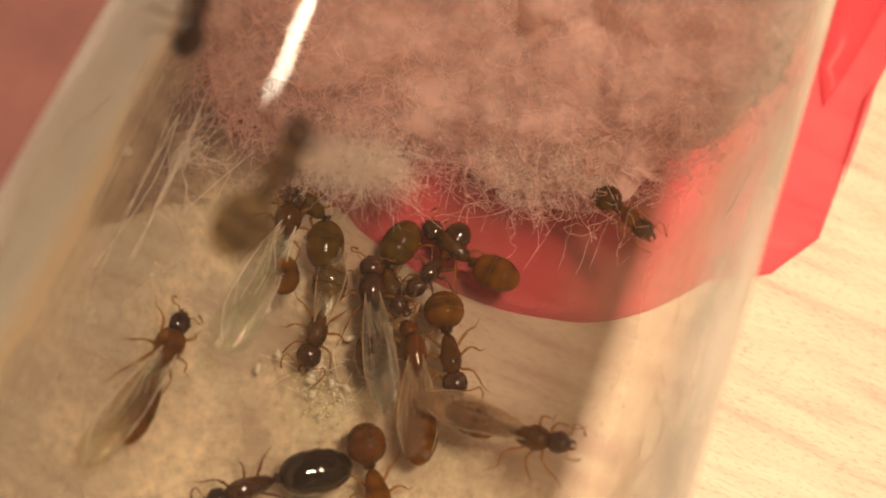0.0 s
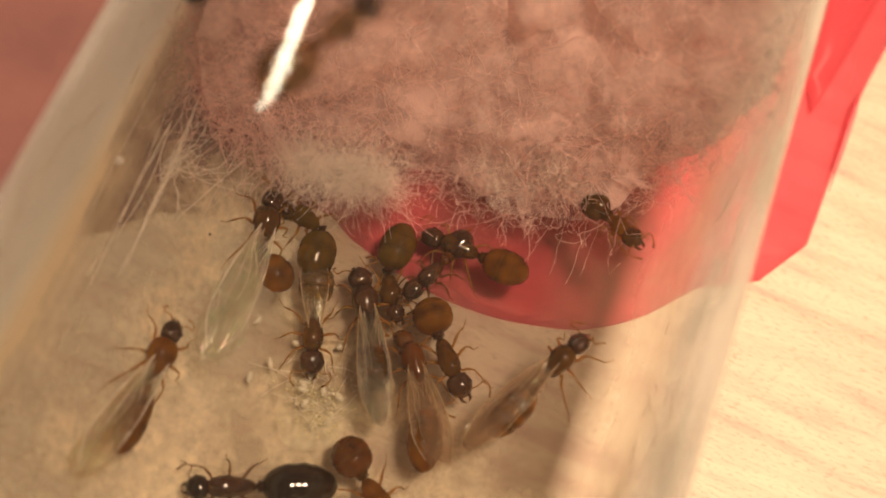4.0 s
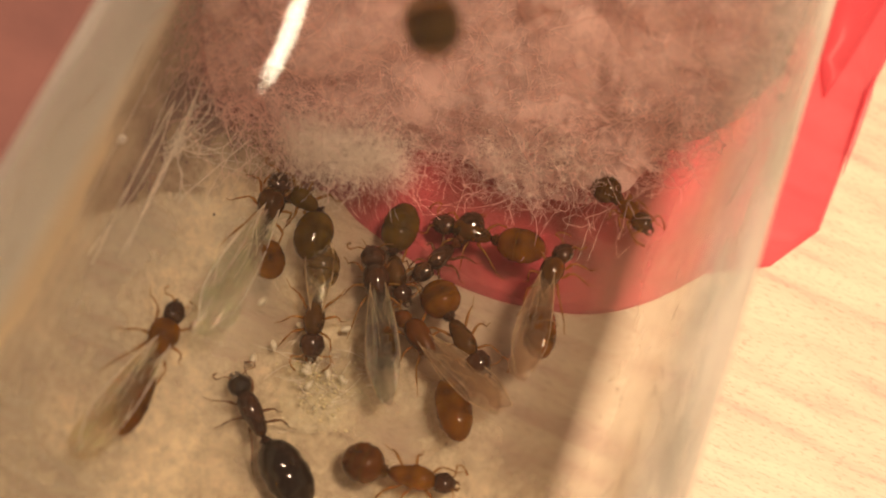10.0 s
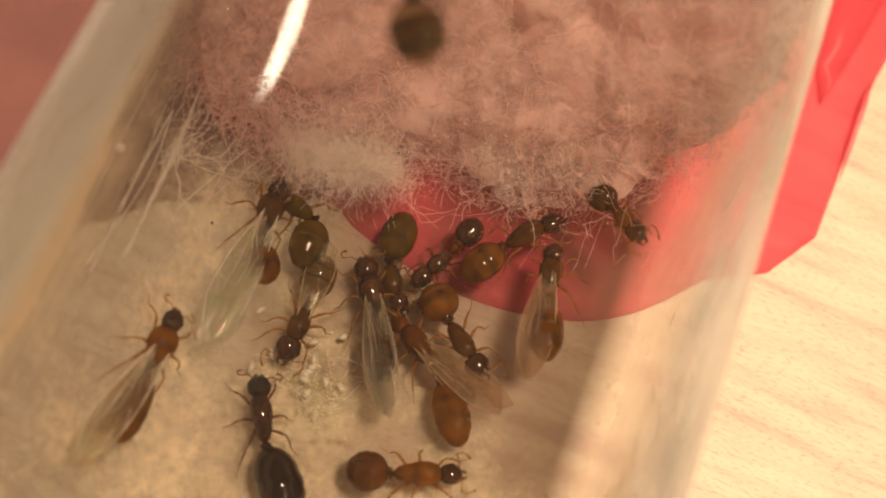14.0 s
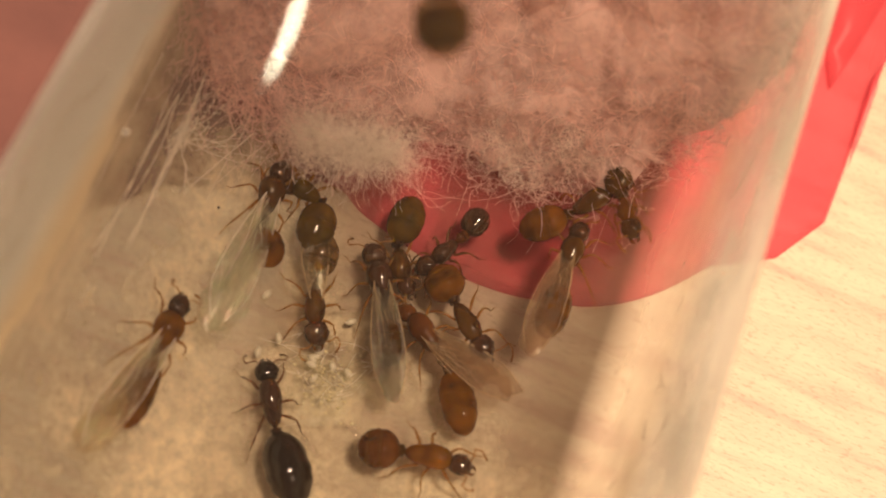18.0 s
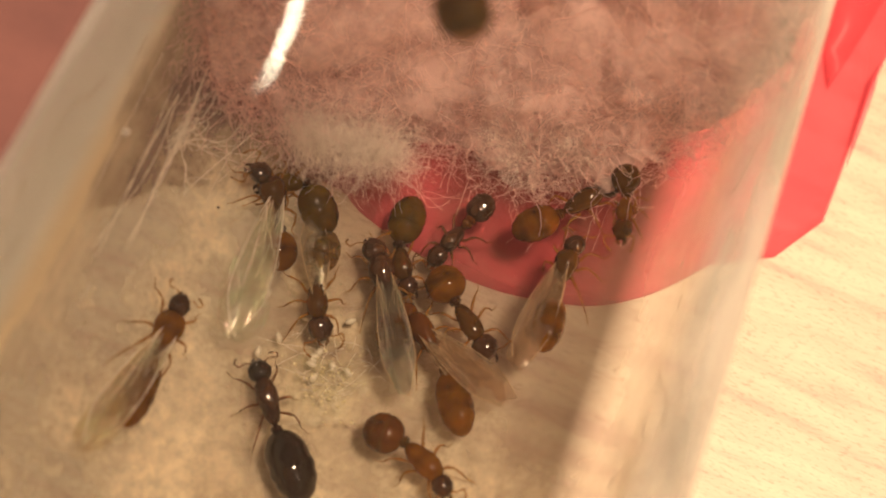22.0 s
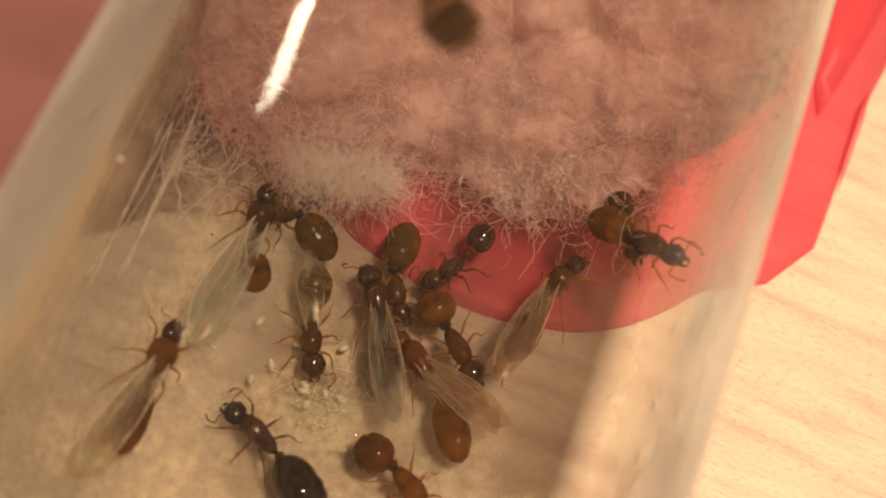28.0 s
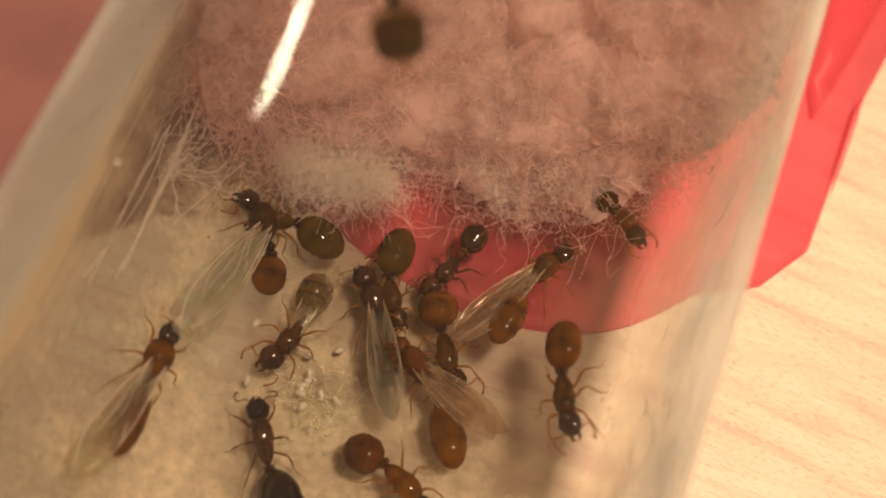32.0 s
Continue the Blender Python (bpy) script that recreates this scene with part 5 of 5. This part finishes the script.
    walk(body, [(0, floor_pose(1.86, 20.02, 160)), (2, floor_pose(2.18, 19.97, 174)), (4, floor_pose(2.27, 20.49, 174)), (7, floor_pose(2.41, 20.43, 163)), (9, floor_pose(2.16, 20.50, 181)), (11, floor_pose(2.83, 20.42, 176)), (12, floor_pose(2.70, 20.60, 159)), (12.5, floor_pose(2.43, 20.90, 132)), (13, floor_pose(2.93, 21.07, 52)), (14.5, floor_pose(5.09, 21.24, 48)), (17, floor_pose(6.19, 22.13, 47)), (19, floor_pose(6.62, 22.02, 40)), (21, floor_pose(5.99, 21.72, 46)), (23, floor_pose(6.48, 22.48, 41)), (25, floor_pose(6.79, 22.30, 29)), (27.5, floor_pose(8.77, 22.21, -18)), (28, floor_pose(9.63, 21.30, -22)), (28.5, floor_pose(9.14, 19.95, -49)), (29, floor_pose(8.98, 19.09, -58)), (30, floor_pose(7.75, 17.59, -103)), (31, floor_pose(7.67, 16.22, -89)), (32, floor_pose(8.30, 15.77, -66))])
    walk(skull, [(0, turned(neck, -13)), (2, turned(neck, -16)), (4, turned(neck, 1)), (7, turned(neck, -15)), (9, turned(neck, 0)), (11, turned(neck, -8)), (12, turned(neck, -8)), (12.5, turned(neck, -8)), (13, turned(neck, -58)), (14.5, turned(neck, 5)), (17, turned(neck, 5)), (19, turned(neck, 10)), (21, turned(neck, 9)), (23, turned(neck, 1)), (25, turned(neck, 1)), (27.5, turned(neck, -11)), (28, turned(neck, 0)), (28.5, turned(neck, -2)), (29, turned(neck, -4)), (30, turned(neck, 0)), (31, turned(neck, 7)), (32, turned(neck, 11))])
    walk(belly, [(0, turned(hinge, 13)), (2, turned(hinge, 16)), (4, turned(hinge, -1)), (7, turned(hinge, 15)), (9, turned(hinge, 0)), (11, turned(hinge, 8)), (12, turned(hinge, 8)), (12.5, turned(hinge, 8)), (13, turned(hinge, 58)), (14.5, turned(hinge, -5)), (17, turned(hinge, -5)), (19, turned(hinge, -10)), (21, turned(hinge, -9)), (23, turned(hinge, -1)), (25, turned(hinge, -1)), (27.5, turned(hinge, 11)), (28, turned(hinge, 0)), (28.5, turned(hinge, 2)), (29, turned(hinge, 4)), (30, turned(hinge, 0)), (31, turned(hinge, -7)), (32, turned(hinge, -11))])
    twitch(feelers, 72)
    stride(steps, [(9.4, 11.0), (11.8, 17.2), (17.8, 19.2), (25.2, 32.0)])
    body, skull, belly, neck, hinge, sails, feelers, steps = CORNER_ANT
    walk(body, [(0, floor_pose(8.21, 22.17, -34)), (2, floor_pose(8.17, 22.24, -34)), (4, floor_pose(8.14, 22.14, -34)), (7, floor_pose(8.25, 22.16, -34)), (9, floor_pose(8.24, 22.13, -33)), (11, floor_pose(8.19, 22.11, -38)), (13, floor_pose(8.24, 22.07, -38)), (14.5, floor_pose(8.12, 22.03, -38)), (17, floor_pose(8.13, 21.98, -44)), (19, floor_pose(7.91, 21.58, -77)), (21, floor_pose(8.02, 21.79, -82)), (23, floor_pose(8.08, 21.68, -74)), (25, floor_pose(8.22, 21.67, -82)), (28, floor_pose(8.52, 21.84, -59)), (30, floor_pose(8.49, 22.38, -49)), (32, floor_pose(8.36, 22.50, -41))])
    walk(skull, [(0, turned(neck, 0)), (2, turned(neck, -4)), (4, turned(neck, 0)), (7, turned(neck, -2)), (9, turned(neck, -2)), (11, turned(neck, 0)), (13, turned(neck, -2)), (14.5, turned(neck, 0)), (17, turned(neck, 2)), (19, turned(neck, -5)), (21, turned(neck, -10)), (23, turned(neck, -8)), (25, turned(neck, -7)), (28, turned(neck, -4)), (30, turned(neck, -11)), (32, turned(neck, -6))])
    walk(belly, [(0, turned(hinge, 0)), (2, turned(hinge, 4)), (4, turned(hinge, 0)), (7, turned(hinge, 2)), (9, turned(hinge, 2)), (11, turned(hinge, 0)), (13, turned(hinge, 2)), (14.5, turned(hinge, 0)), (17, turned(hinge, -2)), (19, turned(hinge, 5)), (21, turned(hinge, 10)), (23, turned(hinge, 8)), (25, turned(hinge, 7)), (28, turned(hinge, 4)), (30, turned(hinge, 11)), (32, turned(hinge, 6))])
    twitch(feelers, 73)
    stride(steps, [(17.2, 19.0), (25.4, 28.2)])
    body, skull, belly, neck, hinge, sails, feelers, steps = BROWN_WINGED
    walk(body, [(0, floor_pose(7.42, 13.71, -1)), (2, floor_pose(7.64, 14.78, 10)), (4, floor_pose(7.67, 16.73, 63)), (4.5, floor_pose(7.28, 17.15, 68)), (6.5, floor_pose(5.96, 18.28, 127)), (7, floor_pose(5.85, 18.71, 130)), (7.5, floor_pose(5.49, 18.11, 139)), (8, floor_pose(5.81, 18.10, 141)), (8.5, floor_pose(5.95, 18.26, 127)), (9, floor_pose(5.75, 19.07, 103)), (11, floor_pose(6.34, 19.52, 88)), (13, floor_pose(6.10, 19.79, 106)), (14.5, floor_pose(6.02, 19.62, 103)), (17, floor_pose(6.54, 20.19, 91)), (19, floor_pose(6.35, 19.61, 94)), (21, floor_pose(6.37, 19.41, 90)), (23, floor_pose(6.48, 19.47, 91)), (25, floor_pose(6.22, 20.03, 85)), (28, floor_pose(6.29, 19.83, 71)), (30, floor_pose(5.62, 19.94, 67)), (32, floor_pose(5.71, 20.46, 66))])
    walk(skull, [(0, turned(neck, 9)), (2, turned(neck, 5)), (4, turned(neck, -1)), (4.5, turned(neck, -5)), (6.5, turned(neck, 1)), (7, turned(neck, 4)), (7.5, turned(neck, 2)), (8, turned(neck, 2)), (8.5, turned(neck, 3)), (9, turned(neck, -15)), (11, turned(neck, -21)), (13, turned(neck, -2)), (14.5, turned(neck, -2)), (17, turned(neck, -2)), (19, turned(neck, 1)), (21, turned(neck, -11)), (23, turned(neck, -3)), (25, turned(neck, -9)), (28, turned(neck, -13)), (30, turned(neck, -24)), (32, turned(neck, -18))])
    walk(belly, [(0, turned(hinge, -9)), (2, turned(hinge, -5)), (4, turned(hinge, 1)), (4.5, turned(hinge, 5)), (6.5, turned(hinge, -1)), (7, turned(hinge, -4)), (7.5, turned(hinge, -2)), (8, turned(hinge, -2)), (8.5, turned(hinge, -3)), (9, turned(hinge, 15)), (11, turned(hinge, 21)), (13, turned(hinge, 2)), (14.5, turned(hinge, 2)), (17, turned(hinge, 2)), (19, turned(hinge, -1)), (21, turned(hinge, 11)), (23, turned(hinge, 3)), (25, turned(hinge, 9)), (28, turned(hinge, 13)), (30, turned(hinge, 24)), (32, turned(hinge, 18))])
    twitch(feelers, 78)
    stride(steps, [(0.4, 9.4), (9.8, 11.2), (14.6, 17.0), (25.4, 28.0)])
    for ob, r, fan, tilt in sails:
        walk(ob, [(0, sail_pose(r, fan + -5, tilt)), (2, sail_pose(r, fan + -3, tilt)), (4, sail_pose(r, fan + -1, tilt)), (7, sail_pose(r, fan + -7, tilt)), (9, sail_pose(r, fan + 9, tilt)), (13, sail_pose(r, fan + -6, tilt)), (17, sail_pose(r, fan + -2, tilt)), (19, sail_pose(r, fan + -2, tilt)), (21, sail_pose(r, fan + -1, tilt)), (23, sail_pose(r, fan + -5, tilt)), (25, sail_pose(r, fan + -3, tilt)), (28, sail_pose(r, fan + 9, tilt)), (30, sail_pose(r, fan + 6, tilt)), (32, sail_pose(r, fan + -5, tilt))])
    body, skull, belly, neck, hinge, sails, feelers, steps = RESTING_WINGED
    walk(body, [(0, floor_pose(-6.13, 12.13, 89)), (32, floor_pose(-6.13, 12.13, 89))])
    walk(skull, [(0, turned(neck, -4)), (32, turned(neck, -4))])
    walk(belly, [(0, turned(hinge, 4)), (32, turned(hinge, 4))])
    twitch(feelers, 65)
    body, skull, belly, neck, hinge, sails, feelers, steps = ROOF_ANT
    walk(body, [(0, roof_pose(-2.70, 12.56, 84)), (2, roof_pose(-3.26, 14.16, 92)), (4, roof_pose(-2.96, 16.75, 60)), (4.5, roof_pose(-2.60, 17.00, 59)), (7, roof_pose(-2.02, 17.77, 125)), (9, roof_pose(-1.59, 18.32, 118)), (13, roof_pose(-1.41, 18.34, 115)), (14.5, roof_pose(-1.82, 18.23, 116)), (17, roof_pose(-1.27, 18.37, 114)), (19, roof_pose(-1.09, 18.05, 108)), (21, roof_pose(-0.91, 18.56, 117)), (23, roof_pose(-1.12, 18.67, 120)), (25, roof_pose(-1.60, 18.79, 134)), (28, roof_pose(-1.79, 18.65, 135)), (30, roof_pose(-1.79, 18.19, 130)), (32, roof_pose(-2.18, 18.48, 113))])
    walk(skull, [(0, turned(neck, -9)), (2, turned(neck, -4)), (4, turned(neck, -2)), (4.5, turned(neck, -3)), (7, turned(neck, -5)), (9, turned(neck, 3)), (13, turned(neck, 2)), (14.5, turned(neck, 3)), (17, turned(neck, 3)), (19, turned(neck, 6)), (21, turned(neck, 2)), (23, turned(neck, 5)), (25, turned(neck, 8)), (28, turned(neck, 12)), (30, turned(neck, 4)), (32, turned(neck, 6))])
    walk(belly, [(0, turned(hinge, 9)), (2, turned(hinge, 4)), (4, turned(hinge, 2)), (4.5, turned(hinge, 3)), (7, turned(hinge, 5)), (9, turned(hinge, -3)), (13, turned(hinge, -2)), (14.5, turned(hinge, -3)), (17, turned(hinge, -3)), (19, turned(hinge, -6)), (21, turned(hinge, -2)), (23, turned(hinge, -5)), (25, turned(hinge, -8)), (28, turned(hinge, -12)), (30, turned(hinge, -4)), (32, turned(hinge, -6))])
    twitch(feelers, 79)
    stride(steps, [(0.0, 7.2), (24.0, 25.6)])
    body, skull, belly, neck, hinge, sails, feelers, steps = FAR_ROOF_ANT
    walk(body, [(0, roof_pose(-7.78, 17.07, 113)), (1, roof_pose(-7.99, 17.69, 117)), (2, roof_pose(-8.31, 18.58, 118)), (14, roof_pose(-9.57, 20.04, 123)), (25, roof_pose(-8.22, 17.93, 145)), (27.5, roof_pose(-9.04, 19.26, 141))])
    walk(skull, [(0, turned(neck, -7)), (1, turned(neck, -4)), (2, turned(neck, -4)), (14, turned(neck, -12)), (25, turned(neck, 0)), (27.5, turned(neck, 0))])
    walk(belly, [(0, turned(hinge, 7)), (1, turned(hinge, 4)), (2, turned(hinge, 4)), (14, turned(hinge, 12)), (25, turned(hinge, 0)), (27.5, turned(hinge, 0))])
    twitch(feelers, 80)
    stride(steps, [(0.0, 2.4), (24.0, 27.6)])


motions()
